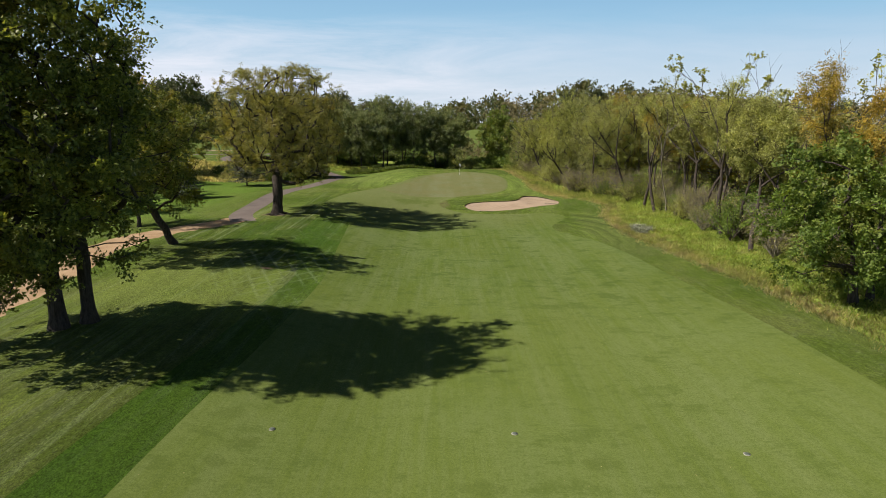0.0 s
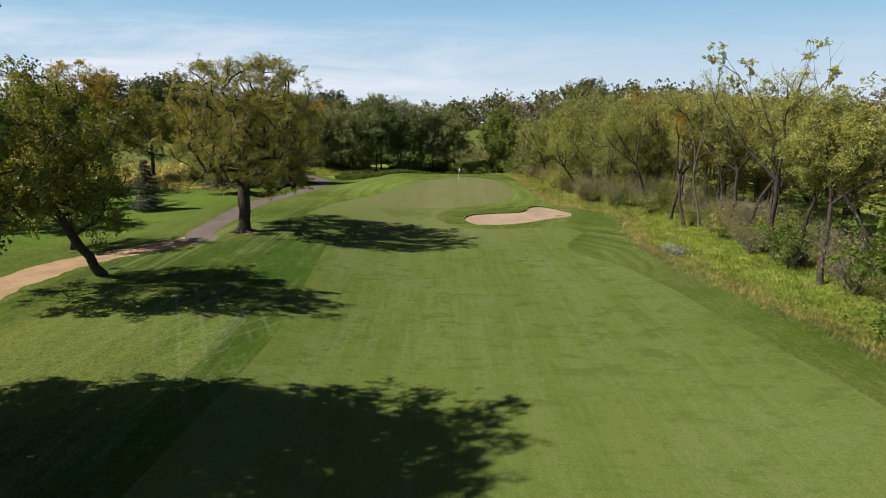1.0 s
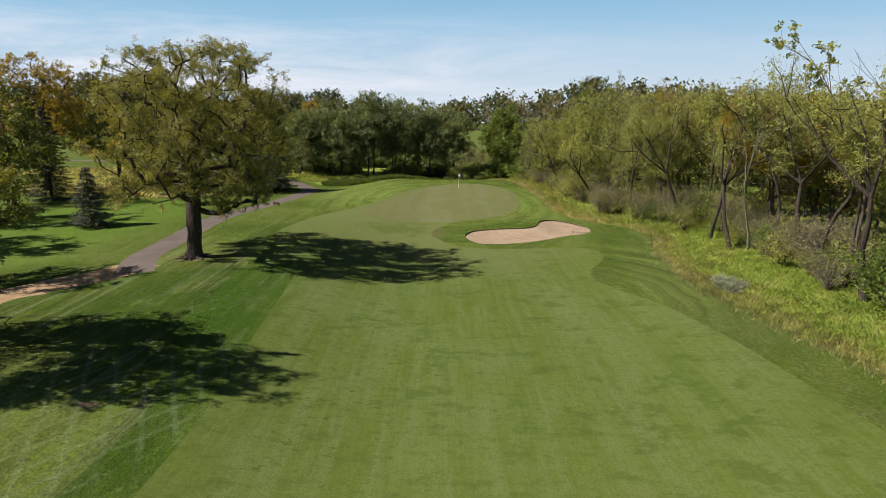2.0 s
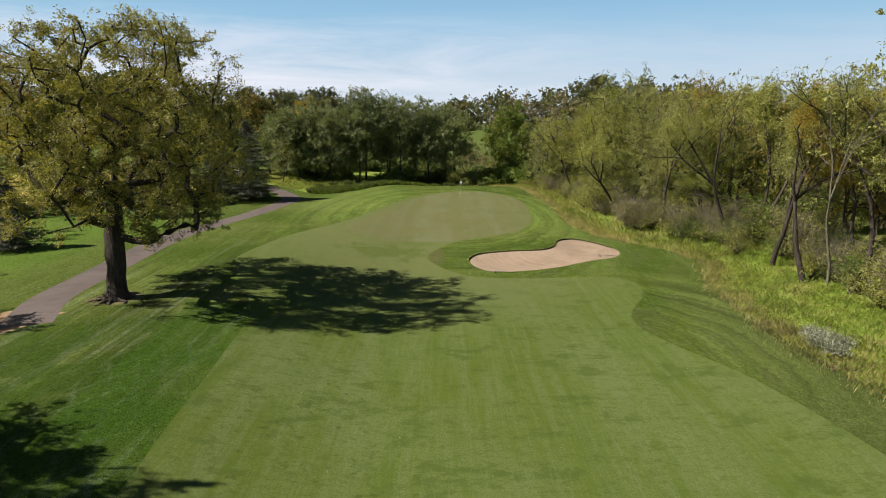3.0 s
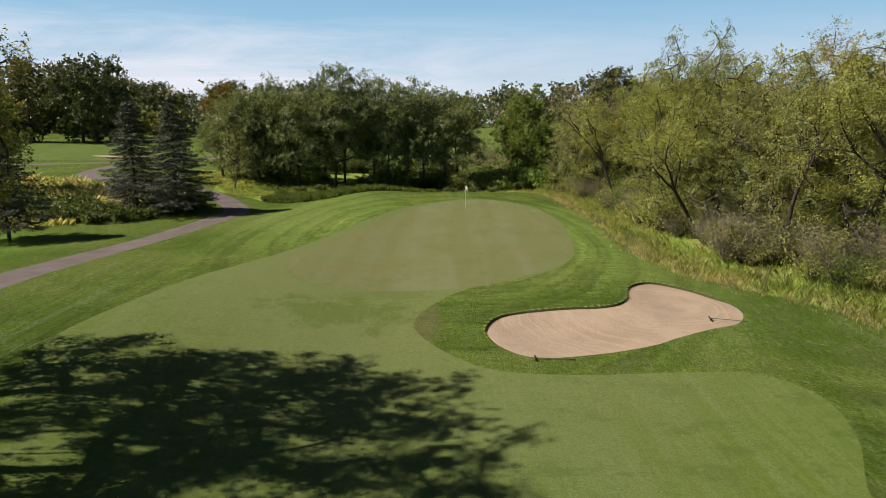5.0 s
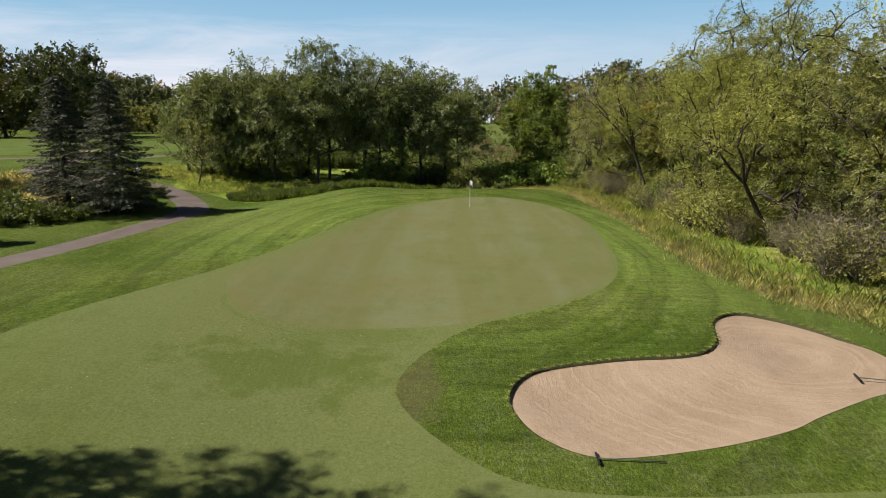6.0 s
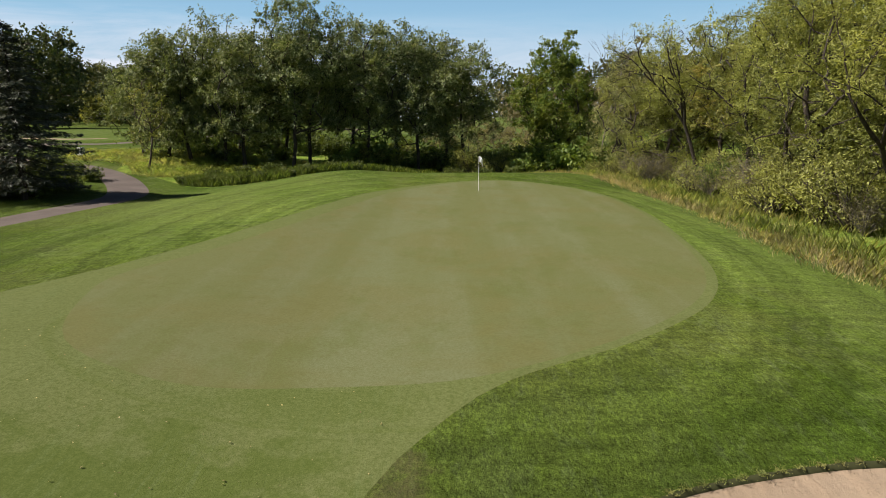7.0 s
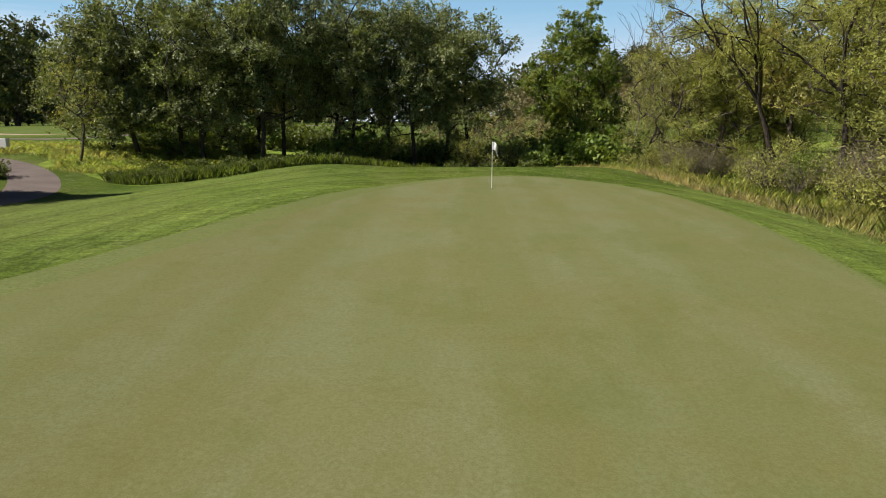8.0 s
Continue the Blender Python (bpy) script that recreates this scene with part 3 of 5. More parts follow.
PATH = ribbon([(-20.4, 61.6), (-22.2, 66.5), (-22.7, 73), (-23, 80), (-22.9, 87), (-22.3, 93), (-21.0, 100), (-19.9, 107), (-19.4, 113),
               (-21.8, 118.3), (-25.4, 122.8), (-30.5, 126.3), (-38, 130), (-47, 136), (-52, 148), (-53, 160)], 2.5)
SOIL = ribbon([(-25.5, -12), (-24.8, 20), (-25.2, 32), (-26.2, 40), (-27.2, 47), (-26.6, 53), (-24.6, 58), (-22.0, 61.5), (-21.4, 64)], 3.4, 0.8, 0.3)
WILD = spline([(23, -12), (22.6, 29), (22.3, 36), (21.5, 44), (19.8, 55), (19, 62), (19.3, 69), (20.2, 75), (21.4, 79), (20.6, 83), (18, 87),
               (16, 90), (15, 93), (14.4, 99), (14.4, 110), (12.8, 122), (8.5, 129), (0, 130), (-6, 124.5), (-10, 121.6), (-13.8, 119.3), (-17.4, 119.2), (-19.6, 121.2), (-22.4, 123.6),
               (-26.5, 127.3), (-24, 150), (20, 158), (70, 158), (90, 60), (90, -12)])
half = FAIR[(FAIR[:, 0] < -7.0) & (FAIR[:, 1] < 67)]
half = half[np.argsort(half[:, 1])]
CUT = np.vstack([half, (half - np.column_stack([1.8 + 0.6 * np.sin(half[:, 1] * 0.05 + 1) + 2.4 * ease((half[:, 1] - 40) / 14), 0 * half[:, 1]]))[::-1]])
NEAR = [("first_cut", CUT, FIRST_CUT), ("fairway", FAIR, FAIRWAY), ("putting_green", GRN, GREEN), ("bunker_sand", BUNK, SAND), ("dirt_path", SOIL, DIRT),
        ("cart_path", PATH, ASPHALT), ("meadow", WILD, MEADOW)]
FAR_FAIR = spline([(-130, 186), (-100, 172), (-70, 166), (-46, 172), (-44, 184), (-62, 200), (-100, 215), (-135, 208)], True, 3)
FAR_SAND = spline([(-68, 174), (-61, 173), (-54, 174.2), (-54.5, 175.6), (-61, 175.4), (-67, 176)], True, 1.5)
FAR_PATH = ribbon([(-150, 166), (-110, 163), (-75, 159), (-52, 160.5), (-44, 166), (-34, 190), (-20, 240)], 2.6, 3)
MID_FAIR = spline([(-10, 225), (4, 200), (20, 196), (40, 215), (48, 290), (30, 370), (0, 340), (-14, 270)], True, 4)
FAR = [("far_fairway", FAR_FAIR, FAIRWAY), ("far_bunker", FAR_SAND, SAND), ("far_cart_path", FAR_PATH, ASPHALT), ("middle_fairway", MID_FAIR, FAIRWAY)]


def build_land():
    from mathutils.geometry import delaunay_2d_cdt
    zones = NEAR + FAR
    pts, edges = [], []
    for _, poly, _ in zones:
        s = len(pts)
        pts += [tuple(p) for p in poly]
        edges += [(s + k, s + (k + 1) % len(poly)) for k in range(len(poly))]
    s = len(pts)
    big = 2600
    pts += [(-big, -big), (big, -big), (big, big), (-big, big)]
    edges += [(s, s + 1), (s + 1, s + 2), (s + 2, s + 3), (s + 3, s)]
    for lo, hi, y0, y1, d in ((-40, 45, 0, 135, 1.3), (-150, 110, -60, 260, 6), (-700, 700, -300, 1200, 45), (-2500, 2500, -2500, 2500, 300)):
        gx, gy = np.meshgrid(np.arange(lo, hi, d), np.arange(y0, y1, d))
        gx = (gx + rng.uniform(-0.2, 0.2, gx.shape) * d).ravel()
        gy = (gy + rng.uniform(-0.2, 0.2, gy.shape) * d).ravel()
        if d > 1.3:
            l2, h2, a2, b2 = {6: (-41, 46, -1, 136), 45: (-152, 112, -62, 262), 300: (-720, 720, -320, 1220)}[d]
            keep = ~((gx > l2) & (gx < h2) & (gy > a2) & (gy < b2))
            gx, gy = gx[keep], gy[keep]
        pts += list(zip(gx.tolist(), gy.tolist()))
    gx, gy = np.meshgrid(np.arange(2, 17, 0.45), np.arange(78, 89, 0.45))
    pts += list(zip(gx.ravel().tolist(), gy.ravel().tolist()))
    vs, _, fs, _, _, _ = delaunay_2d_cdt([Vector(p) for p in pts], edges, [], 0, 1e-4)
    v = np.array([(p.x, p.y) for p in vs])
    f = np.array([t for t in fs if len(t) == 3])
    mid = v[f].mean(1)
    zone = np.zeros(len(f), int)
    for k, (_, poly, _) in enumerate(zones):
        zone[inside(poly, mid[:, 0], mid[:, 1])] = k + 1
    z = land(v[:, 0], v[:, 1])
    for k, (name, mat) in enumerate([("ground", ROUGH)] + [(n, m) for n, _, m in zones]):
        sel = f[zone == k]
        used, idx = np.unique(sel, return_inverse=True)
        co = np.column_stack([v[used], z[used]])
        if name == "bunker_sand":
            d = edge_distance(BUNK, co[:, 0], co[:, 1])
            co[:, 2] -= lip_depth(co[:, 0], co[:, 1]) + 0.25 * ease(d / 3.0)
        me = bpy.data.meshes.new(name)
        me.from_pydata(co.tolist(), [], idx.reshape(-1, 3).tolist())
        me.materials.append(mat)
        me.polygons.foreach_set("use_smooth", [True] * len(me.polygons))
        tagged(new(name, me), LAND_LABELS[name][0], LAND_LABELS[name][1], "", "structure")


def lip_depth(x, y):
    """How far the sand lies under the cut turf edge: deep along the upper and left side."""
    return 0.006 + 0.12 * ease((y - (80.2 + 0.33 * (x - 3))) / 1.6)


LAND_LABELS = {
    "ground": ("mown green rough grass with crossing mower tracks and dry patches", "grass"),
    "first_cut": ("deeper green strip of longer turf along the fairway edge", "grass"),
    "fairway": ("short pale green fairway turf, streaked along its length", "fairway"),
    "putting_green": ("closely cut olive green putting surface with faint mowing stripes", "green"),
    "bunker_sand": ("raked pinkish tan sand in a kidney-shaped bunker", "bunker"),
    "cart_path": ("narrow grey-brown asphalt cart path curving beside the grass", "path"),
    "dirt_path": ("worn sandy dirt track leading to the asphalt path", "path"),
    "meadow": ("unmown rank ground under tall grass and woodland edge", "meadow"),
    "far_fairway": ("distant pale mown fairway beyond the spruces", "fairway"),
    "far_bunker": ("distant long tan sand bunker beside a fairway", "bunker"),
    "far_cart_path": ("distant grey cart path crossing the course", "path"),
    "middle_fairway": ("distant mown fairway seen through a gap in the trees", "fairway"),
}
build_land()


# ---- mesh helpers ----
def mesh_of(name, verts, faces, mat, smooth=False):
    """A mesh from arrays of places and of faces that all have the same number of corners."""
    verts, faces = np.asarray(verts, np.float32), np.asarray(faces, np.int32)
    me = bpy.data.meshes.new(name)
    me.vertices.add(len(verts))
    me.vertices.foreach_set("co", verts.ravel())
    k = faces.shape[1]
    me.loops.add(faces.size)
    me.loops.foreach_set("vertex_index", faces.ravel())
    me.polygons.add(len(faces))
    me.polygons.foreach_set("loop_start", np.arange(0, faces.size, k, dtype=np.int32))
    me.polygons.foreach_set("loop_total", np.full(len(faces), k, np.int32))
    me.update(calc_edges=True)
    me.validate()
    me.materials.append(mat)
    if smooth:
        me.polygons.foreach_set("use_smooth", np.ones(len(me.polygons), bool))
    return me


def thing(name, place, label, category, group="", kind=""):
    ob = new(name)
    ob.empty_display_size = 0.3
    ob.matrix_world = Matrix.Translation(place)
    return tagged(ob, label, category, group, kind)


def part(name, me, parent, label=""):
    ob = new(name, me)
    ob.parent = parent
    return tagged(ob, label)


def rings(nodes, up, radius, sides):
    """Tubes along a branching line: node k hangs on node up[k]; each edge is one tapered piece."""
    verts, faces = [], []
    ang = np.arange(sides) * 2 * math.pi / sides
    ca, sa = np.cos(ang), np.sin(ang)
    main = {}
    for k in range(1, len(nodes)):
        u = up[k]
        if u not in main or radius[k] > radius[main[u]]:
            main[u] = k
    ring_at = {}

    def ring(c, d, r):
        ref = np.array((1.0, 0, 0)) if abs(d[0]) < 0.8 else np.array((0, 1.0, 0))
        a = np.cross(d, ref)
        a /= np.linalg.norm(a) + 1e-9
        b = np.cross(d, a)
        s = len(verts)
        verts.extend(c + r * (ca[i] * a + sa[i] * b) for i in range(sides))
        return s

    for k in range(1, len(nodes)):
        u = up[k]
        d = nodes[k] - nodes[u]
        d = d / (np.linalg.norm(d) + 1e-9)
        if main.get(u) == k and u in ring_at:
            a = ring_at[u]
        else:
            a = ring(nodes[u], d, radius[k] * 1.15 if u in ring_at else radius[u])
        if k in main:
            d2 = nodes[main[k]] - nodes[k]
            d = d + d2 / (np.linalg.norm(d2) + 1e-9)
            d = d / (np.linalg.norm(d) + 1e-9)
        b = ring(nodes[k], d, radius[k])
        ring_at[k] = b
        for i in range(sides):
            j = (i + 1) % sides
            faces.append((a + i, a + j, b + j, b + i))
    return verts, faces


def grow(r, stem, targets, step=0.8, bend=0.16, trunk_r=0.35, tip=0.018, sag=0.0, fork=0.35):
    """Limbs from a stem out to the targets, each forking from the nearest limb below it."""
    nodes, up = [np.array(p, float) for p in stem], list(range(-1, len(stem) - 1))
    up[0] = -1
    first = max(2, int(len(stem) * fork))
    order = np.argsort(np.linalg.norm(targets - np.array(stem[first]), axis=1))
    ends = []
    for t in targets[order]:
        arr = np.array(nodes[first:])
        d = np.linalg.norm(arr - t, axis=1)
        cost = d + 0.9 * np.maximum(0, arr[:, 2] - t[2] + 0.25 * d)
        j = int(np.argmin(cost)) + first
        a = nodes[j]
        dist = np.linalg.norm(t - a)
        n = max(2, int(dist / step))
        mid = (a + t) / 2 + r.normal(0, bend, 3) * dist + np.array((0, 0, 0.1 * dist - sag * dist))
        prev = j
        for q in range(1, n + 1):
            s = q / n
            p = (1 - s) ** 2 * a + 2 * s * (1 - s) * mid + s * s * t
            if q < n:
                p = p + r.normal(0, 0.05, 3) * step
            nodes.append(p)
            up.append(prev)
            prev = len(nodes) - 1
        ends.append(prev)
    load = np.zeros(len(nodes))
    for e in ends:
        k = e
        while k >= 0:
            load[k] += 1
            k = up[k]
    load = np.maximum(load, 0.6)
    rad = tip + (trunk_r - tip) * (load / load[0]) ** 0.55
    low = np.array(nodes)[: len(stem)]
    for k in range(len(stem)):
        foot = max(0.0, 1 - (low[k][2] - low[0][2]) / 1.2)
        rad[k] *= (1 + 0.45 * foot * foot) * r.uniform(0.93, 1.08)
    return np.array(nodes), up, rad


def shell_points(r, n, centre, radii, hollow, lobes, flat, boxy):
    """Places in the outer part of an uneven, lobed ball."""
    out = []
    shift = Vector(r.uniform(-50, 50, 3))
    while len(out) < n:
        d = r.normal(0, 1, 3)
        d /= np.linalg.norm(d)
        if d[2] < -flat:
            continue
        d /= (np.abs(d) ** boxy).sum() ** (1 / boxy)
        k = (hollow ** 3 + r.random() * (1 - hollow ** 3)) ** (1 / 3)
        k *= 1 + lobes * noise.noise(Vector(d * 1.9) + shift) * 1.6
        k = min(k, 1.04 + 0.15 * lobes)
        out.append(np.array(centre) + d * np.array(radii) * k)
    return np.array(out)


def crown_points(r, n, centre, radii, hollow=0.45, lobes=0.3, flat=0.75, boxy=2.4, boughs=0.34):
    """Places for clumps of leaves: boughs spread through the crown, with clumps in flat heaps round each."""
    nb = max(5, int(n * boughs))
    hubs = shell_points(r, nb, centre, np.array(radii) * 0.84, hollow, lobes, flat, boxy)
    wide = 0.2 * float(np.mean(radii))
    near = hubs[r.integers(0, nb, n)] + np.clip(r.normal(0, 1, (n, 3)), -1.9, 1.9) * wide * np.array((1, 1, 0.85))
    loose = shell_points(r, max(1, n // 2), centre, radii, 0.7, lobes, flat, boxy)
    near[: len(loose)] = loose
    return near


def unit(a):
    return a / (np.linalg.norm(a, axis=1)[:, None] + 1e-9)


def leaf_tris(name, p, axis, nrm, length, wide, mat, r):
    """One folded three-cornered leaf at each place, along axis and facing nrm."""
    m = len(p)
    b = unit(np.cross(nrm, axis))
    size = r.uniform(0.7, 1.3, m)[:, None]
    a, b, f = axis * size * length / 2, b * size * wide / 2, nrm * size * wide * 0.18
    v = np.stack([p - a, p + a * 0.7 + b + f, p + a - b - f], 1).reshape(-1, 3)
    return mesh_of(name, v, np.arange(3 * m).reshape(-1, 3), mat)


def leaf_mesh(name, r, centres, spread, count, length, wide, mat, droop=0.0, tall=0.75, sprays=9.0):
    """Clumps of leafy sprays: the leaves of a spray lie along one twig and face nearly one way."""
    n = len(centres)
    k = np.maximum(1, r.poisson(sprays, n))
    c = np.repeat(centres, k, axis=0)
    sp = np.repeat(r.uniform(0.7, 1.25, n) * spread, k) * r.uniform(0.75, 1.25, len(c))
    q = len(c)
    d = r.normal(0, 1, (q, 3))
    d[:, 2] += 0.1
    d = unit(d)
    hub = c + d * (sp * r.uniform(0.1, 0.9, q))[:, None] * np.array((1, 1, tall))
    axis = unit(d + np.array((0, 0, -1.6 * droop)) + r.normal(0, 0.6, (q, 3)))
    nrm = d * 0.8 + np.array((0, 0, 0.45)) + r.normal(0, 0.4, (q, 3))
    nrm = unit(nrm - axis * (nrm * axis).sum(1)[:, None])
    side = np.cross(nrm, axis)
    pick = np.repeat(np.arange(q), r.poisson(count / q * r.uniform(0.5, 1.5, q)))
    m = len(pick)
    u, w = r.random(m), r.normal(0, 0.28, m)
    w = w * (1.1 - 0.5 * u)
    s1 = sp[pick][:, None]
    p = hub[pick] + axis[pick] * s1 * (u - 0.2)[:, None] * 0.8 + side[pick] * s1 * w[:, None] * 0.65 + nrm[pick] * s1 * r.normal(0, 0.08, m)[:, None]
    face = unit(nrm[pick] + r.normal(0, 0.42, (m, 3)))
    a = axis[pick] * 0.7 + side[pick] * np.sign(w)[:, None] * 0.5 + r.normal(0, 0.45, (m, 3))
    a = unit(a - face * (a * face).sum(1)[:, None])
    return leaf_tris(name, p, a, face, length, wide, mat, r)


def loose_leaves(name, r, centres, spread, count, length, wide, mat, tall=0.75, up_bias=0.5):
    """Leaves strewn singly round the places."""
    n = len(centres)
    c = np.repeat(centres, r.poisson(count / n, n), axis=0)
    m = len(c)
    d = unit(r.normal(0, 1, (m, 3)))
    p = c + d * (spread * r.random(m) ** 0.45)[:, None] * np.array((1, 1, tall))
    nrm = r.normal(0, 1, (m, 3))
    nrm[:, 2] = np.abs(nrm[:, 2]) + up_bias
    nrm = unit(nrm + d * 0.5)
    return leaf_tris(name, p, unit(np.cross(nrm, r.normal(0, 1, (m, 3)))), nrm, length, wide, mat, r)


def stem_line(r, base, top, n, sway=0.12):
    base, top = np.array(base, float), np.array(top, float)
    out = []
    w = r.normal(0, sway, 3) * np.array((1, 1, 0))
    for k in range(n + 1):
        s = k / n
        out.append(base + (top - base) * s + w * math.sin(s * math.pi) * 2 + r.normal(0, 0.03, 3) * (0 < k < n))
    return out


def tree(name, place, label, category, seed, high, crown, leaf, bark, clumps=110, leaves=9000, size=(0.2, 0.13), spread=0.9, trunk_r=0.3,
         lean=(0, 0), droop=0.0, hollow=0.45, lobes=0.3, sides=6, group="", bare=0.0, flat=0.75, stem_top=0.8, sag=0.0, bend=0.16, core=0, boxy=2.4, fork=0.35, sway=0.12):
    """One broad-leaved tree: crown is (dx, dy, middle height, rx, ry, rz), all from the foot."""
    r = np.random.default_rng(seed)
    x, y = place
    ob = thing(name, (x, y, height(x, y) - 0.05), label, category, group)
    dx, dy, mid, rx, ry, rz = crown
    pts = crown_points(r, clumps, (dx, dy, mid), (rx, ry, rz), hollow, lobes, flat, boxy)
    pts[:, 2] = np.maximum(pts[:, 2], 0.5)
    stem = stem_line(r, (0, 0, 0), (dx * 0.9 + lean[0], dy * 0.9 + lean[1], mid + rz * (stem_top - 0.55)), max(7, int(high / 1.1)), sway)
    nodes, up, rad = grow(r, stem, pts, trunk_r=trunk_r, sag=sag, bend=bend, fork=fork)
    v, f = rings(nodes, up, rad, sides)
    part("trunk", mesh_of("trunk", v, f, bark, True), ob)
    if leaves:
        keep = pts[r.random(len(pts)) >= bare]
        if core:
            keep = np.vstack([keep, crown_points(r, core, (dx, dy, mid), (rx * 0.55, ry * 0.55, rz * 0.65), 0.1, 0.2)])
        part("crown", leaf_mesh("crown", r, keep, spread, leaves, size[0], size[1], leaf, droop), ob)
    return ob


# ---- bunker edge, flag, rakes ----
def bunker_lip():
    n = len(BUNK)
    c = BUNK.mean(0)
    v, f = [], []
    for k in range(n):
        x, y = BUNK[k]
        out = (BUNK[k] - c) / np.linalg.norm(BUNK[k] - c)
        z = height(x, y)
        low = float(lip_depth(x, y))
        v += [(x + out[0] * 0.012, y + out[1] * 0.012, z + 0.003), (x - out[0] * 0.012, y - out[1] * 0.012, z + 0.002 + 0.015 * rng.random() * low * 8),
              (x - out[0] * 0.012, y - out[1] * 0.012, z - low - 0.06)]
    for k in range(n):
        j = (k + 1) % n
        for i in range(2):
            f.append((3 * k + i, 3 * k + i + 1, 3 * j + i + 1, 3 * j + i))
    me = mesh_of("bunker_edge", v, f, SHADED_SOD, True)
    tagged(new("bunker_edge", me), "cut sod edge standing over the bunker sand, colour darkened for its shade", "bunker edge", "", "structure")


# sod tone taken darker: the lip's shade is put into the colour
SHADED_SOD = mat_plain("cut_sod_shaded", (0.05, 0.055, 0.02), 0.95, 0, 14)
WHITE = mat_plain("white_paint", (0.8, 0.8, 0.78), 0.4)
CLOTH = mat_plain("flag_cloth", (0.82, 0.82, 0.82), 0.8)
BLACK = mat_plain("black_plastic", (0.02, 0.02, 0.022), 0.5)
HANDLE = mat_plain("grey_handle", (0.1, 0.12, 0.09), 0.5)
bunker_lip()


def tube_mesh(name, pts, radii, mat, sides=10, cap=True):
    pts = [np.array(p, float) for p in pts]
    v, f = rings(pts, list(range(-1, len(pts) - 1)), list(radii), sides)
    if cap:
        s = len(v)
        v.append(pts[-1])
        f += [(s - sides + i, s - sides + (i + 1) % sides, s, s) for i in range(sides)]
        me = bpy.data.meshes.new(name)
        me.from_pydata([tuple(p) for p in v], [], [tuple(dict.fromkeys(q)) for q in f])
        me.materials.append(mat)
        me.polygons.foreach_set("use_smooth", [True] * len(me.polygons))
        return me
    return mesh_of(name, v, f, mat, True)


def flagstick(x, y):
    ob = thing("flagstick", (x, y, height(x, y)), "white golf flagstick with a limp white flag in the green", "flagstick")
    part("pole", tube_mesh("pole", [(0, 0, -0.1), (0, 0, 0.7), (0, 0, 1.4), (0, 0, 2.13)], [0.014, 0.014, 0.012, 0.01], WHITE), ob)
    # no real hollow: a closed black plug gives the hole's darkness as colour
    part("cup", tube_mesh("cup", [(0, 0, -0.02), (0, 0, 0.006)], [0.054, 0.054], BLACK, 16), ob, "flat black plug painted for the dark inside of the hole cup")
    nu, nv = 14, 12
    v = []
    for i in range(nu + 1):
        for j in range(nv + 1):
            u, w = i / nu, j / nv
            fall = 0.30 * u * u * 1.15
            v.append((0.012 + 0.30 * u * (1 - 0.25 * u), 0.06 * math.sin(u * 7 + w * 2) * u, 2.11 - 0.34 * w * (1 - 0.1 * u) - fall * (0.55 + 0.45 * w)))
    f = [(i * (nv + 1) + j, (i + 1) * (nv + 1) + j, (i + 1) * (nv + 1) + j + 1, i * (nv + 1) + j + 1) for i in range(nu) for j in range(nv)]
    fl = part("flag", mesh_of("flag", v, f, CLOTH, True), ob, "limp white cloth flag")
    so = fl.modifiers.new("thick", "SOLIDIFY")
    so.thickness = 0.004


def rake(x, y, turn, long=1.7):
    z = height(x, y) - float(lip_depth(x, y)) if inside(BUNK, np.array([x]), np.array([y]))[0] else height(x, y)
    ob = thing("bunker_rake", (x, y, z), "bunker rake with a dark head lying by the sand", "rake", "bunker rakes")
    ob.rotation_euler = (0, 0, radians(turn))
    part("handle", tube_mesh("handle", [(0, 0, 0.07), (long * 0.5, 0, 0.06), (long, 0, 0.035)], [0.02, 0.018, 0.016], HANDLE, 8), ob)
    bm = bmesh.new()
    bmesh.ops.create_cube(bm, size=1, matrix=pose(0, 0, 0.07) @ Matrix.Diagonal((0.06, 0.55, 0.05, 1)))
    bmesh.ops.bevel(bm, geom=bm.edges[:], offset=0.01, segments=1, affect="EDGES")
    me = bpy.data.meshes.new("head")
    bm.to_mesh(me)
    me.materials.append(BLACK)
    head = part("head", me, ob, "black rake head")
    tooth = tube_mesh("tooth", [(0, 0, 0.055), (0, 0, 0.0)], [0.011, 0.007], BLACK, 5)
    for k in range(9):
        t = part("tooth", tooth, head)
        t.location = (0, -0.24 + 0.06 * k, 0)


flagstick(3.0, 112.8)
rake(4.85, 78.5, -4)
rake(13.9, 82.35, -14)


def utility_box(x, y):
    ob = thing("utility_box", (x, y, height(x, y)), "small white utility box on a post beside the path", "box")
    bm = bmesh.new()
    bmesh.ops.create_cube(bm, size=1, matrix=pose(0, 0, 0.62) @ Matrix.Diagonal((0.5, 0.4, 0.75, 1)))
    bmesh.ops.bevel(bm, geom=bm.edges[:], offset=0.03, segments=2, affect="EDGES")
    me = bpy.data.meshes.new("case")
    bm.to_mesh(me)
    me.materials.append(WHITE)
    part("case", me, ob)
    part("post", tube_mesh("post", [(0, 0, -0.1), (0, 0, 0.3)], [0.06, 0.06], BLACK, 8), ob)


utility_box(-32.6, 131.6)


def sprinkler_cover(x, y):
    ob = thing("sprinkler_cover", (x, y, height(x, y)), "small round grey sprinkler cover in worn turf", "sprinkler", "sprinkler covers on the fairway")
    part("collar", tube_mesh("collar", [(0, 0, -0.05), (0, 0, 0.012)], [0.13, 0.125], COLLAR, 18), ob, "pale worn collar")
    part("cap", tube_mesh("cap", [(0, 0, 0.0), (0, 0, 0.022), (0, 0, 0.026)], [0.085, 0.085, 0.07], HANDLE, 18), ob, "grey plastic cap")


COLLAR = mat_plain("worn_collar", (0.24, 0.24, 0.18), 0.9, 0, 20)
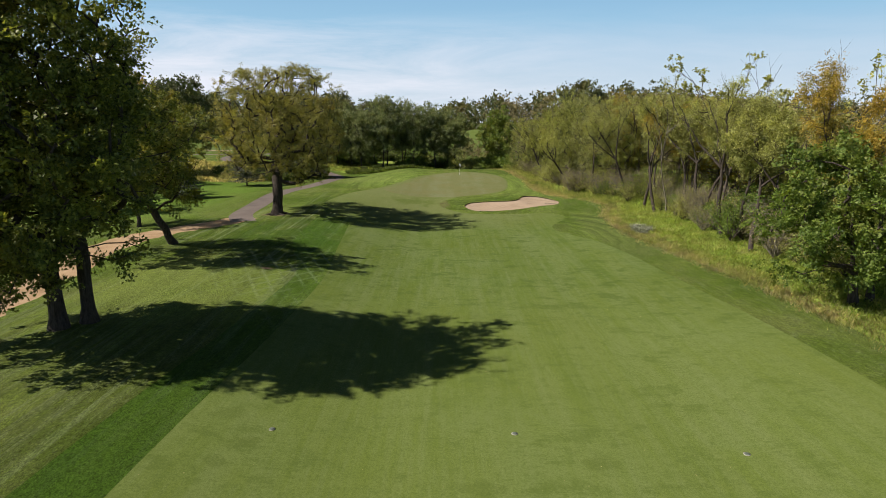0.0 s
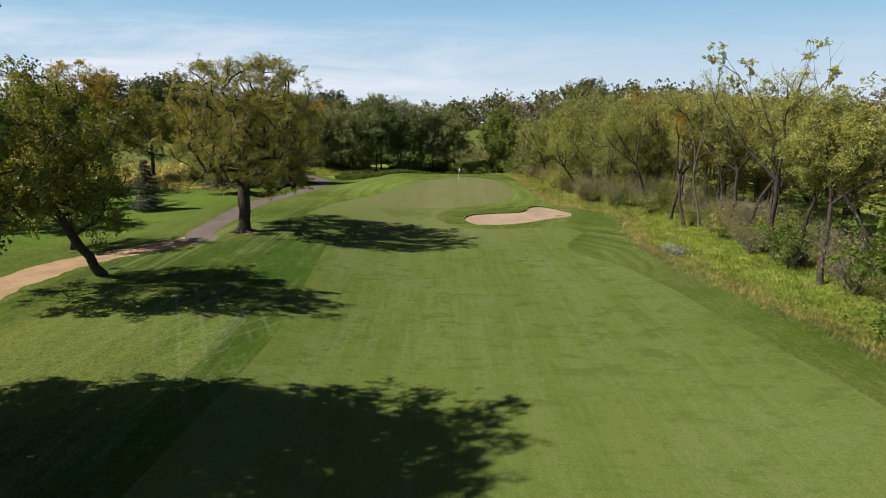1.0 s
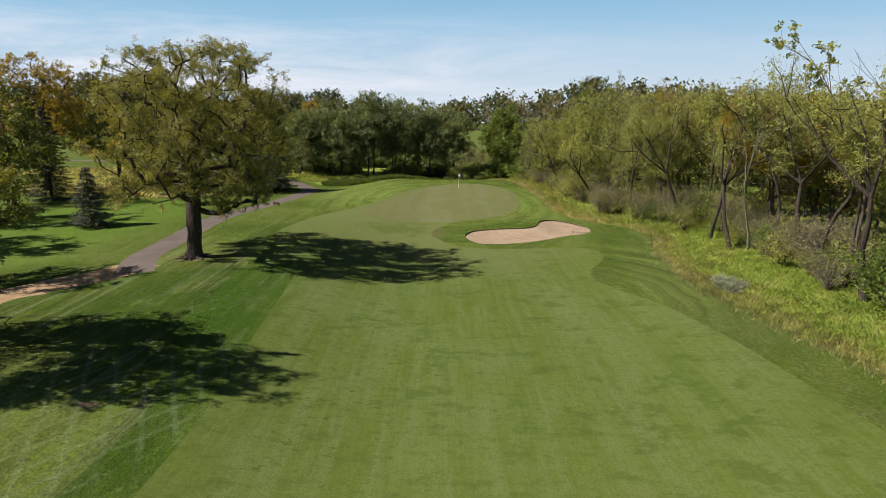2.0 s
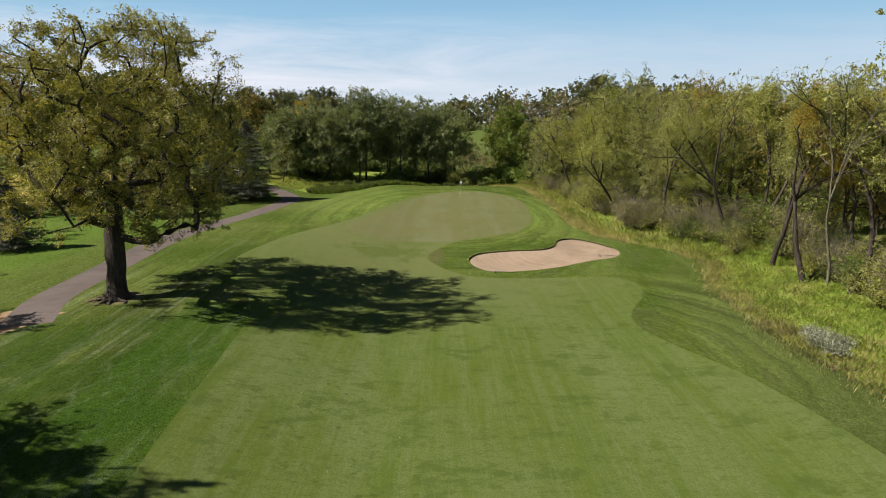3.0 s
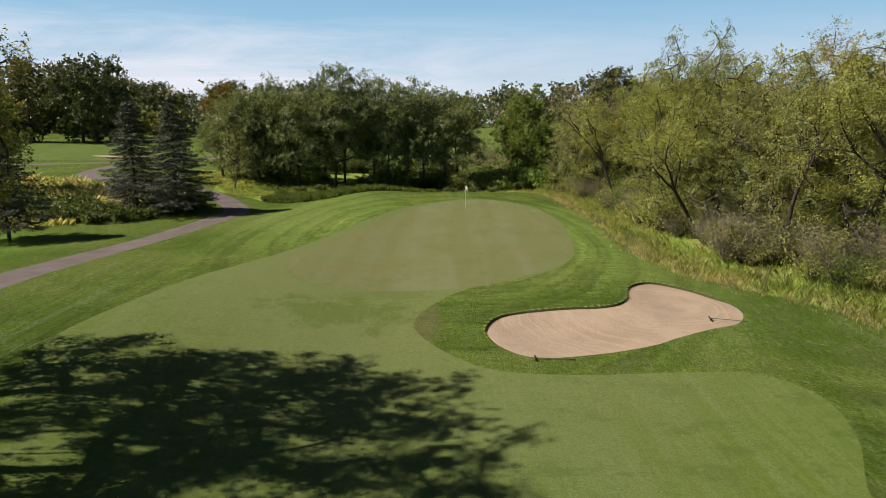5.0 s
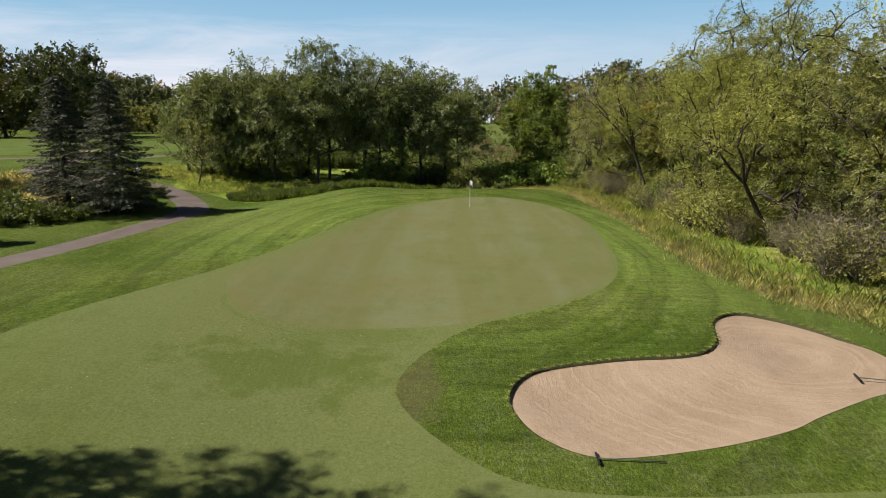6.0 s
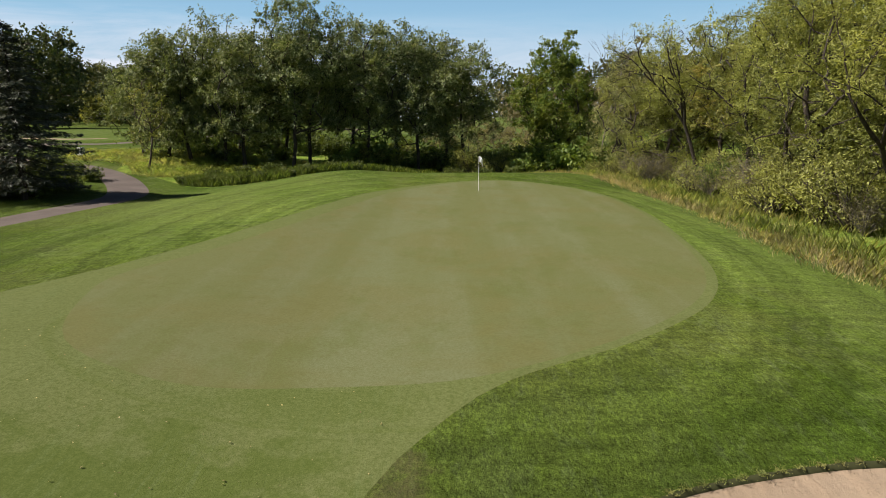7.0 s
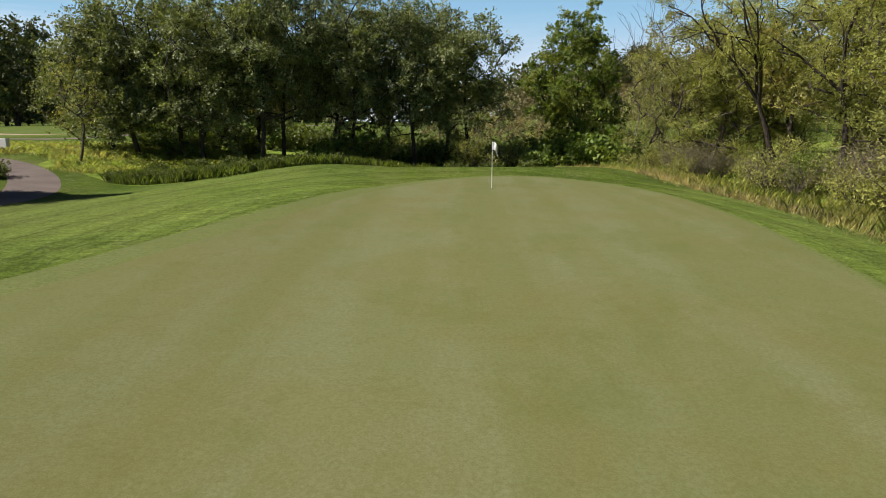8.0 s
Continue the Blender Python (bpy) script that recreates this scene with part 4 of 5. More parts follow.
for x, y in ((-6.4, 20.9), (2.75, 21.5), (10.9, 19.9)):
    sprinkler_cover(x, y)

# ---- trees beside the fairway ----
PAIR = "paired tall trees"
tree("shade_tree", (-18.9, 28.6), "tall broad dark green shade tree, bronze tinges, on the bank", "tree", 15, 19, (-2.1, -2.4, 10.2, 5.1, 5.0, 8.0), LEAF_DARK, BARK_DARK,
     380, 84000, (0.17, 0.13), 0.95, 0.36, sides=9, group=PAIR, hollow=0.4, flat=0.97, boxy=2.5, lobes=0.22, lean=(2.2, 2.2), sway=0.05)
tree("shade_tree", (-17.95, 29.6), "tall broad dark green shade tree beside its twin", "tree", 18, 18, (0.2, -2.4, 10.3, 4.6, 5.0, 7.7), LEAF_DARK, BARK_DARK,
     330, 72000, (0.17, 0.13), 0.95, 0.32, sides=9, group=PAIR, hollow=0.4, flat=0.97, boxy=2.5, lobes=0.22, lean=(-0.2, 2.0), sway=0.05)
tree("leaning_tree", (-22.5, 50.0), "leaning tree with curved dark trunk and dense dark green crown", "tree", 13, 14, (-1.1, -5.2, 7.7, 5.8, 5.2, 4.6), LEAF_DARK, BARK_DARK,
     260, 80000, (0.14, 0.1), 0.95, 0.27, sides=9, lobes=0.35)
tree("old_oak", (-18.2, 66.3), "old spreading tree with thick trunk and dense olive-gold foliage", "tree", 14, 17, (0.4, 2.2, 9.6, 6.5, 6.4, 6.0), LEAF_OLIVE, BARK_DARK,
     500, 190000, (0.12, 0.066), 0.88, 0.52, sides=14, sway=0.02, hollow=0.35, lobes=0.22, flat=0.85, boxy=2.8, droop=0.12, fork=0.42, stem_top=0.55, lean=(0.1, -1.2), bend=0.2)


def roots(x, y):
    """Roots that spread over the ground at the old tree's foot."""
    ob = thing("tree_roots", (x, y, height(x, y)), "gnarled bare roots spreading from the old tree", "roots")
    for k in range(9):
        a = k * 0.7 + rng.uniform(-0.2, 0.2)
        far = rng.uniform(0.9, 1.7)
        pts = [(0.35 * math.cos(a), 0.35 * math.sin(a), 0.35)]
        for s in (0.4, 0.7, 1.0):
            q = a + rng.uniform(-0.25, 0.25)
            px, py = far * s * math.cos(q) + 0.2 * math.cos(a), far * s * math.sin(q) + 0.2 * math.sin(a)
            pts.append((px, py, height(x + px, y + py) - height(x, y) + 0.1 * (1 - s)))
        part("root", tube_mesh("root", pts, [0.16, 0.11, 0.08, 0.03], BARK, 7), ob)


roots(-18.2, 66.3)


# ---- spruces ----
def spruce(place, seed, high, wide, label, group="spruces by the path", clear=0.6):
    r = np.random.default_rng(seed)
    x, y = place
    ob = thing("spruce", (x, y, height(x, y) - 0.05), label, "spruce", group)
    part("trunk", tube_mesh("trunk", [(0, 0, 0), (0, 0, high * 0.4), (0.05, 0, high * 0.8), (0.05, 0, high)], [high * 0.017, high * 0.012, 0.05, 0.01], BARK_DARK, 8), ob)
    v, wood_v, wood_f = [], [], []
    z, turn = clear, r.uniform(0, 6)
    while z < high * 0.985:
        s = (z - clear) / (high - clear)
        reach = wide * (1 - s) ** 0.8 * min(1, 0.75 + s * 2.5) + 0.14
        count = int(6 + 3 * (1 - s))
        for k in range(count):
            a = turn + 2 * math.pi * (k + r.uniform(-0.3, 0.3)) / count
            rr = reach * r.uniform(0.6, 1.2)
            z0 = z + r.uniform(-0.16, 0.16)
            n = int(16 + 56 * rr)
            t = r.uniform(0.06, 1, n) ** 0.8
            w = r.uniform(-1, 1, n) * 0.42 * (0.25 + rr * (1.08 - t) * 0.62)
            dirv = np.array((math.cos(a), math.sin(a), 0))
            side = np.array((-dirv[1], dirv[0], 0))
            p = dirv * (t * rr)[:, None] + side * w[:, None]
            p[:, 2] = z0 - 0.46 * rr * t + 0.26 * rr * t * t - 0.3 * np.abs(w) + r.normal(0, 0.035, n)
            ax = dirv * r.uniform(0.5, 1, n)[:, None] + side * (np.sign(w) * r.uniform(0.2, 1.1, n))[:, None]
            ax[:, 2] = r.uniform(-0.75, 0.15, n)
            ax = unit(ax)
            wd = unit(np.cross(ax, r.normal(0, 0.5, (n, 3)) + np.array((0, 0, 1.0))))
            L, W = r.uniform(0.16, 0.36, n)[:, None], r.uniform(0.02, 0.042, n)[:, None]
            v.append(np.stack([p, p + ax * L * 0.5 + wd * W, p + ax * L, p + ax * L * 0.5 - wd * W], 1).reshape(-1, 3))
            b = len(wood_v)
            for q, rad in ((0.0, 0.035), (0.5, 0.022), (0.95, 0.006)):
                e = dirv * rr * q + np.array((0, 0, z0 - 0.46 * rr * q + 0.26 * rr * q * q - 0.02))
                wood_v += [e + side * rad, e + np.array((0, 0, rad)), e - side * rad]
            wood_f += [(b + h + i, b + h + (i + 1) % 3, b + h + 3 + (i + 1) % 3, b + h + 3 + i) for h in (0, 3) for i in range(3)]
        turn += 0.4
        z += r.uniform(0.3, 0.44) * (1.05 - 0.5 * s)
    v = np.vstack(v)
    part("needle_crown", mesh_of("needle_crown", v, np.arange(len(v)).reshape(-1, 4), NEEDLE), ob)
    tagged(part("branchwork", mesh_of("branchwork", wood_v, wood_f, BARK_DARK), ob), kind="stuff")
    return ob


spruce((-24.4, 111.5), 21, 10.4, 4.1, "dark grey-green spruce with open drooping boughs by the path", clear=1.6)
spruce((-28.6, 112.2), 22, 10.8, 3.6, "tall grey-green spruce with dense drooping boughs", clear=0.8)
spruce((-31.8, 99.0), 23, 7.8, 3.8, "dark blue-green spruce with bare lower trunk on the lawn", clear=1.7)
spruce((-33.4, 79.5), 24, 5.8, 2.0, "small blue-green spruce on the mown lawn")
spruce((-52, 103), 25, 12.5, 3.2, "tall blue-green spruce on the mown lawn")
tree("lawn_tree", (-29.7, 58.8), "small dark tree with low spreading crown beside the dirt track", "tree", 31, 8, (0, 0, 5.0, 3.6, 3.4, 2.9), LEAF_DARK, BARK_DARK, 80, 20000, (0.17, 0.11), 0.9, 0.16)
tree("lawn_tree", (-57, 110), "tall gold-topped rounded tree behind the lawn", "tree", 33, 18, (0, 0, 12.5, 5.6, 5.6, 6.6), LEAF_YELLOW, BARK_DARK, 120, 24000, (0.22, 0.15), 1.1, 0.3)
tree("lawn_tree", (-51, 119), "rounded dark green tree behind the lawn", "tree", 34, 12, (0, 0, 8.5, 6.2, 6.0, 6.0), LEAF_DARK, BARK_DARK, 120, 22000, (0.24, 0.17), 1.2, 0.3)

for k, (x, y, hh) in enumerate([(-47, 82, 13), (-53, 97, 15), (-44, 68, 12), (-62, 88, 15)]):
    tree("lawn_tree", (x, y), "rounded dark green tree shading the mown lawn", "tree", 510 + k, hh, (0, 0, hh * 0.56, 4.6, 4.6, hh * 0.42), LEAF_DARK, BARK_DARK, 110, 16000, (0.26, 0.18), 1.1, 0.25, flat=0.95, group="trees on the lawn")
tree("young_tree", (-24.2, 126.8), "slender sparse young tree beside the path", "tree", 37, 7, (0, 0, 4.6, 1.7, 1.7, 2.9), LEAF_SAGE, BARK, 40, 1800, (0.15, 0.08), 0.5, 0.07, flat=1.0)
tree("course_edge_tree", (-49, 199), "rounded olive-gold tree beyond the path", "tree", 38, 13, (0, 0, 8.2, 5.6, 5.6, 5.6), LEAF_GOLD, BARK_DARK, 100, 14000, (0.4, 0.28), 1.4, 0.3, flat=1.0)
spruce((-53, 207), 27, 12, 3.0, "dark distant spruce beside a rounded tree", "distant conifers")

# ---- grove of poplars behind the green ----
GROVE = "grove behind the green"
spots = [(-28.2, 134.6, 10), (-25.2, 133.0, 12), (-22.4, 131.5, 13), (-19.8, 133.0, 14), (-17.4, 131.2, 14.5), (-12.8, 130.5, 15.5), (-12.2, 134.5, 16), (-15.8, 139, 15),
         (-8.8, 137, 16), (-6.6, 133.5, 15), (-4.4, 140, 16), (-1.6, 135.5, 15.5), (1.2, 139, 15), (3.2, 135.5, 13.5), (-21, 141, 13.5), (-9.5, 145, 15)]
for k, (x, y, hh) in enumerate(spots):
    hh *= 0.89
    r = np.random.default_rng(100 + k)
    tree("poplar", (x, y), "slender-stemmed dark green poplar with silvery leaf undersides", "tree", 100 + k, hh, (r.uniform(-0.8, 0.8), r.uniform(-0.5, 0.5), hh * (0.55 if x < -14 else 0.62), 3.4, 3.3, hh * (0.46 if x < -14 else 0.4)),
         LEAF_POPLAR, BARK_DARK, 130, 27000, (0.165, 0.12), 1.0, 0.16, lobes=0.35, group=GROVE, flat=0.9, hollow=0.45, core=14)

# ---- woodland edge along the right ----
EDGE = "trees of the woodland edge"
tree("green_tree", (25.2, 36.0), "low dense fresh green tree with twin dark trunks at the edge", "tree", 41, 9, (-0.6, 0.6, 5.4, 5.0, 4.6, 4.0), LEAF_GREEN, BARK_DARK, 130, 40000, (0.18, 0.12), 0.95, 0.25, group=EDGE, flat=0.95)
tree("green_tree", (26.6, 36.6), "low green tree with slender dark trunk at the edge", "tree", 42, 9, (1.5, 0.5, 6.0, 4.0, 4.0, 3.6), LEAF_GREEN, BARK_DARK, 80, 20000, (0.18, 0.12), 0.95, 0.2, group=EDGE, flat=0.95)
front = [(27.8, 44.5, 14, "y"), (29.0, 50.0, 12, "w"), (27.2, 54.5, 13, "w"), (27.0, 60.0, 13, "s"), (27.8, 64.0, 14.5, "w"), (26.6, 69.5, 14.5, "w"), (29.5, 73.5, 13, "y"),
         (27.2, 78.5, 12.5, "s"), (27.4, 83.5, 14, "w"), (30.5, 88.0, 13, "y"), (26.0, 91.0, 13.5, "w"), (24.2, 96.0, 13, "s"), (28.8, 99.0, 15, "y"), (22.2, 101.5, 15, "w"),
         (21.6, 106.0, 15, "w"), (25.0, 110.0, 16.5, "s"), (22.2, 110.8, 12.5, "w"), (23.6, 114.5, 15.5, "w"), (24.2, 120.0, 13.5, "w"), (25.5, 121.0, 14, "s"), (19.0, 128.0, 11, "w"), (23, 128, 13, "w"), (19.5, 131, 11, "s")]
WORDS = {"w": "ragged yellow-green willow-like tree in the woodland edge", "y": "ragged tree turning golden yellow in the woodland edge",
         "o": "ragged brown-olive tree in the woodland edge", "s": "ragged sage-green willow-like tree in the woodland edge"}
# snags: dead or half-bare trees that stand over the edge
DEAD = "bare snags"


def snag(place, seed, high, bark, leaf_count=0, leaf=LEAF_WILLOW, spread=0.4, size=(0.2, 0.1), label="half-bare grey tree with thin upright limbs", lean=0.0, stout=1.0, wander=0.09, name="bare_tree", droop=0.0):
    """A dead or nearly bare tree that forks upwards into thinner and thinner limbs."""
    r = np.random.default_rng(seed)
    x, y = place
    ob = thing(name, (x, y, height(x, y) - 0.05), label, "tree", DEAD if spread < 0.5 else EDGE)
    nodes, up, rad, tips = [np.zeros(3)], [-1], [0.17 * stout * high / 16], []

    def limb(k, d, long, thick, depth):
        n = 4 if depth == 0 else 3
        for q in range(n):
            d = d + r.normal(0, wander, 3) + np.array((0, 0, 0.05))
            d = d / np.linalg.norm(d)
            nodes.append(nodes[k] + d * long / n)
            up.append(k)
            k = len(nodes) - 1
            rad.append(thick * (1 - 0.45 * (q + 1) / n))
            if depth >= 2 and leaf_count > 5000:
                tips.append(nodes[k])
            if depth >= 1 and q < n - 1 and depth < 4 and r.random() < 0.55:
                side = d + r.normal(0, 0.55, 3)
                limb(k, side / np.linalg.norm(side), long * 0.45, thick * 0.4, depth + 2)
        if depth >= 4 or thick < 0.012:
            tips.append(nodes[k])
            return
        for s in range(2 if depth else 3):
            fork = d + r.normal(0, 0.34, 3)
            limb(k, fork / np.linalg.norm(fork), long * r.uniform(0.5, 0.72), thick * 0.55, depth + 1)

    limb(0, np.array((r.normal(0, 0.06) + lean, r.normal(0, 0.06), 1.0)), high * 0.42, 0.16 * stout * high / 16, 0)
    v, f = rings(np.array(nodes), up, rad, 5)
    part("trunk", mesh_of("trunk", v, f, bark, True), ob)
    if leaf_count:
        part("crown", leaf_mesh("crown", r, np.array(tips), spread, leaf_count, size[0], size[1], leaf, droop, sprays=5.0), ob)


for k, (x, y, hh, n) in enumerate([(27.6, 60.5, 18.5, 2600), (26.4, 71.5, 15.0, 1400), (32.5, 57.0, 17.0, 0), (29.5, 48.0, 16.5, 1500), (31.5, 78, 14.5, 900), (15.4, 133.5, 13.0, 0),
                                   (19.5, 141, 14.0, 0), (22.5, 146, 13.5, 0), (17.0, 148, 12.5, 0), (25, 138, 13, 0), (27, 92, 15.0, 700)]):
    snag((x, y), 300 + k, hh, BARK_PALE if k % 4 == 1 else BARK, n, stout=0.7)

for k, (x, y, hh, lean, leaf, n) in enumerate([(26.4, 57.0, 15.5, -0.08, LEAF_WILLOW, 8000), (28.6, 67.5, 15.0, -0.25, LEAF_SAGE, 9000), (25.8, 50.0, 13.5, 0.05, LEAF_WILLOW, 7500), (25.4, 72.5, 13.5, -0.15, LEAF_YELLOW, 7500),
                                                 (25.6, 77.0, 12.5, 0.12, LEAF_WILLOW, 7500), (25.0, 84.0, 13.0, -0.2, LEAF_WILLOW, 8000), (22.8, 92.5, 12.0, -0.1, LEAF_SAGE, 8000), (20.6, 100.0, 11.5, -0.22, LEAF_WILLOW, 8000),
                                                 (19.4, 108.5, 11.5, 0.1, LEAF_WILLOW, 8000), (19.7, 118.0, 12.5, -0.6, LEAF_WILLOW, 4600), (21.3, 116.3, 12.0, -0.03, LEAF_WILLOW, 7000)]):
    snag((x, y), 340 + k, hh, BARK_DARK, n, leaf, 0.7, (0.14, 0.045), "open half-leafy tree with dark twisting limbs", lean, 1.6, 0.13, "woodland_tree", 0.25)

for k, (x, y, hh, c) in enumerate(front):
    r = np.random.default_rng(200 + k)
    leaf = {"w": LEAF_WILLOW, "y": LEAF_YELLOW, "o": LEAF_OLIVE, "s": LEAF_SAGE}[c]
    lean = (r.uniform(-2.2, 0.8), r.uniform(-1, 1))
    if y > 90 and c == "w":
        leaf = LEAF_WILLOW_DEEP
    if y < 90:
        snag((x, y), 230 + k, hh * 0.97, (BARK, BARK_DARK, BARK_DARK)[k % 3], 22000, leaf, 0.85, (0.18, 0.055), WORDS[c], lean[0] * 0.06, 1.5, 0.15, "woodland_tree", 0.3)
        continue
    tree("woodland_tree", (x, y), WORDS[c], "tree", 200 + k, hh, (lean[0], lean[1], hh * 0.5, r.uniform(3.0, 4.2), r.uniform(3.0, 4.2), hh * 0.48),
         leaf, (BARK, BARK_DARK, BARK_DARK, BARK_DARK)[k % 4], 150, 44000, (0.15, 0.048), 1.0, r.uniform(0.17, 0.25), droop=0.35, lobes=0.42, boxy=2.0, group=EDGE, flat=0.95, bare=0.12, stem_top=0.95, hollow=0.4, sway=0.4, bend=0.24)

# the wood behind the edge, built from a few kinds and set again and again
kinds = []
for k, (leaf, hh, label) in enumerate([(LEAF_WILLOW, 13.5, "yellow-green tree inside the wood"), (LEAF_GREY, 12.5, "grey-brown thinning tree inside the wood"), (LEAF_OLIVE, 13.5, "olive-brown tree inside the wood"),
                                       (LEAF_YELLOW, 12.5, "golden tree inside the wood"), (LEAF_GREEN, 12.0, "green tree inside the wood")]):
    kinds.append(tree("wood_tree", (40 + 6 * k, 70 + 9 * k), label, "tree", 400 + k, hh, (0, 0, hh * 0.6, 4.2, 4.2, hh * 0.4), leaf, BARK, 50, 4400, (0.33, 0.14), 1.1, 0.18, droop=0.3, lobes=0.45, group="trees inside the wood", flat=0.9, bare=0.1, sides=4))
r = np.random.default_rng(5)
pick = [0, 1, 1, 1, 1, 1, 2, 3, 1]
for k in range(56):
    y = r.uniform(34, 200)
    x = r.uniform(33, 37 + 30 * (y / 200)) if y < 122 else r.uniform(20 + 0.1 * (y - 122), 66)
    if y > 150 and x < 42:
        x += 24
    copy_thing(kinds[pick[r.integers(9)]], pose(x, y, height(x, y) - 0.05, 0, 0, r.uniform(0, 360)) @ Matrix.Scale(r.uniform(0.85, 1.12), 4))

for x, y, s in [(26, 116.5, 0.85), (22.8, 124.5, 0.75), (21.5, 131, 0.75), (25.4, 104.5, 0.85), (27, 98.5, 0.9), (24.6, 128, 0.8), (28, 104, 0.95), (31, 108.5, 1.0), (28.5, 114, 0.95), (33, 116, 1.0), (30, 122, 0.95), (35, 103, 1.0), (27, 118.5, 0.9), (30.5, 95, 0.95), (34, 88, 1.0), (33, 80, 0.95)]:
    copy_thing(kinds[(0, 1, 2, 4)[int(x) % 4]], pose(x, y, height(x, y) - 0.05, 0, 0, 70 * x) @ Matrix.Scale(s, 4))
for x, y, s in [(10, 150, 0.45), (4, 152, 0.4), (8.5, 153.5, 0.5), (15, 158, 0.55), (6, 170, 0.6), (7.5, 160, 0.5), (19, 156, 0.6), (13.5, 168, 0.55), (0, 158, 0.5), (23, 152, 0.8), (27, 160, 0.8), (20, 170, 0.7)]:
    copy_thing(kinds[1], pose(x, y, height(x, y) - 0.05, 0, 0, 40 * x) @ Matrix.Scale(s, 4))

# maple and undergrowth left of the wood, behind the green
tree("maple", (12.8, 141.0), "upright green maple with yellowing lower leaves behind the green", "tree", 51, 14, (0, 0, 7.0, 4.4, 4.2, 6.9), LEAF_GREEN, BARK_DARK, 200, 46000, (0.2, 0.14), 1.0, 0.22, flat=0.98, lobes=0.35, core=16, boxy=1.8)


def shrub(name, place, label, seed, wide, high, leaf, count, size=(0.16, 0.09), stems=26, bark=BARK, group="", twigs=0):
    r = np.random.default_rng(seed)
    x, y = place
    ob = thing(name, (x, y, height(x, y) - 0.03), label, "shrub", group)
    nodes, up, rad = [np.zeros(3)], [-1], [0.03]
    tips = []
    for s in range(stems):
        a, out = r.uniform(0, 2 * math.pi), wide * r.uniform(0.25, 1.0)
        end = np.array((out * math.cos(a), out * math.sin(a), high * r.uniform(0.45, 1.0)))
        prev = 0
        for q in (0.35, 0.7, 1.0):
            p = end * np.array((q, q, q ** 0.8)) + r.normal(0, 0.07, 3) * wide * 0.5
            nodes.append(p)
            up.append(prev)
            rad.append(0.022 * (1.1 - q) + 0.006)
            prev = len(nodes) - 1
            if q > 0.5:
                tips.append(p)
                for _ in range(twigs):
                    nodes.append(p + r.normal(0, 0.28, 3) * wide * 0.6 + np.array((0, 0, 0.2)))
                    up.append(prev)
                    rad.append(0.005)
    v, f = rings(np.array(nodes), up, rad, 3)
    part("stemwork", mesh_of("stemwork", v, f, bark), ob)
    if count:
        pts = np.array(tips)
        pts[:, 2] = np.maximum(pts[:, 2] - 0.1, 0.15)
        part("foliage", leaf_mesh("foliage", r, pts, 0.36 * wide, count, size[0], size[1], leaf, 0, 0.8), ob)
    return ob


BRUSH = "brush along the woodland edge"
a_shrub = shrub("edge_shrub", (24.5, 80.5), "green-yellow leafy shrub in the tall grass", 61, 1.6, 2.2, LEAF_WILLOW, 2700, (0.12, 0.048), group=BRUSH)
b_shrub = shrub("bare_shrub", (22.0, 92.0), "grey bare twiggy shrub in the tall grass", 62, 1.8, 2.4, LEAF_GREY, 1100, (0.13, 0.05), stems=46, bark=BARK_PALE, group=BRUSH, twigs=3)
c_shrub = shrub("edge_shrub", (23.0, 98.0), "fresh green leafy shrub at the wood's foot", 63, 1.7, 2.3, LEAF_GREEN, 2600, (0.125, 0.06), group=BRUSH)
r = np.random.default_rng(9)
edge_line = [(27.5, 42), (27.8, 50), (27.4, 58), (26.9, 66), (26.9, 74), (26.0, 80), (22.6, 86), (20.3, 92), (19.2, 98), (18.3, 104), (18.0, 110), (17.8, 116), (16.8, 122), (14.0, 128)]
line = spline(edge_line, False, 1.0)
for k in range(86):
    x, y = line[r.integers(len(line))] + r.normal(0, 0.5, 2) + np.array((r.uniform(0, 6) * r.random(), 0))
    kind = (a_shrub, b_shrub, c_shrub)[r.choice(3, p=(0.36, 0.46, 0.18)) if y > 76 else r.choice(3, p=(0.3, 0.55, 0.15))]
    copy_thing(kind, pose(x, y, height(x, y) - 0.03, 0, 0, r.uniform(0, 360)) @ Matrix.Scale(r.uniform(0.6, 1.15), 4))

for k in range(40):
    x, y = r.uniform(25.8, 31), r.uniform(46, 88)
    copy_thing((b_shrub, a_shrub, b_shrub, c_shrub)[k % 4], pose(x, y, height(x, y) - 0.03, 0, 0, r.uniform(0, 360)) @ Matrix.Scale(r.uniform(0.6, 1.7), 4))
for k in range(34):
    x, y = line[r.integers(len(line))] + np.array((r.uniform(-0.5, 4.5), 0))
    y = min(y, 106 + r.uniform(0, 3))
    copy_thing((b_shrub, a_shrub, b_shrub)[k % 3] if y < 100 else a_shrub, pose(x, y, height(x, y) - 0.03, 0, 0, r.uniform(0, 360)) @ Matrix.Scale(r.uniform(0.9, 1.6), 4))

# low growth under the grove, along the back and round the spruces
UNDER = "undergrowth behind the green"
d_shrub = shrub("leafy_bush", (8.5, 133.5), "dense green bush in the shade behind the green", 64, 1.7, 1.9, LEAF_GREEN, 1500, (0.26, 0.17), group=UNDER)
e_shrub = shrub("leafy_bush", (-30.5, 109.0), "dark green low bush beside the spruces", 65, 1.7, 1.3, LEAF_BUSH, 1600, (0.22, 0.14), group=UNDER)
for k in range(44):
    x, y = r.uniform(-8, 22), r.uniform(131.5, 152)
    copy_thing((d_shrub, e_shrub, a_shrub)[r.integers(3)], pose(x, y, height(x, y) - 0.03, 0, 0, r.uniform(0, 360)) @ Matrix.Scale(r.uniform(0.8, 1.6), 4))
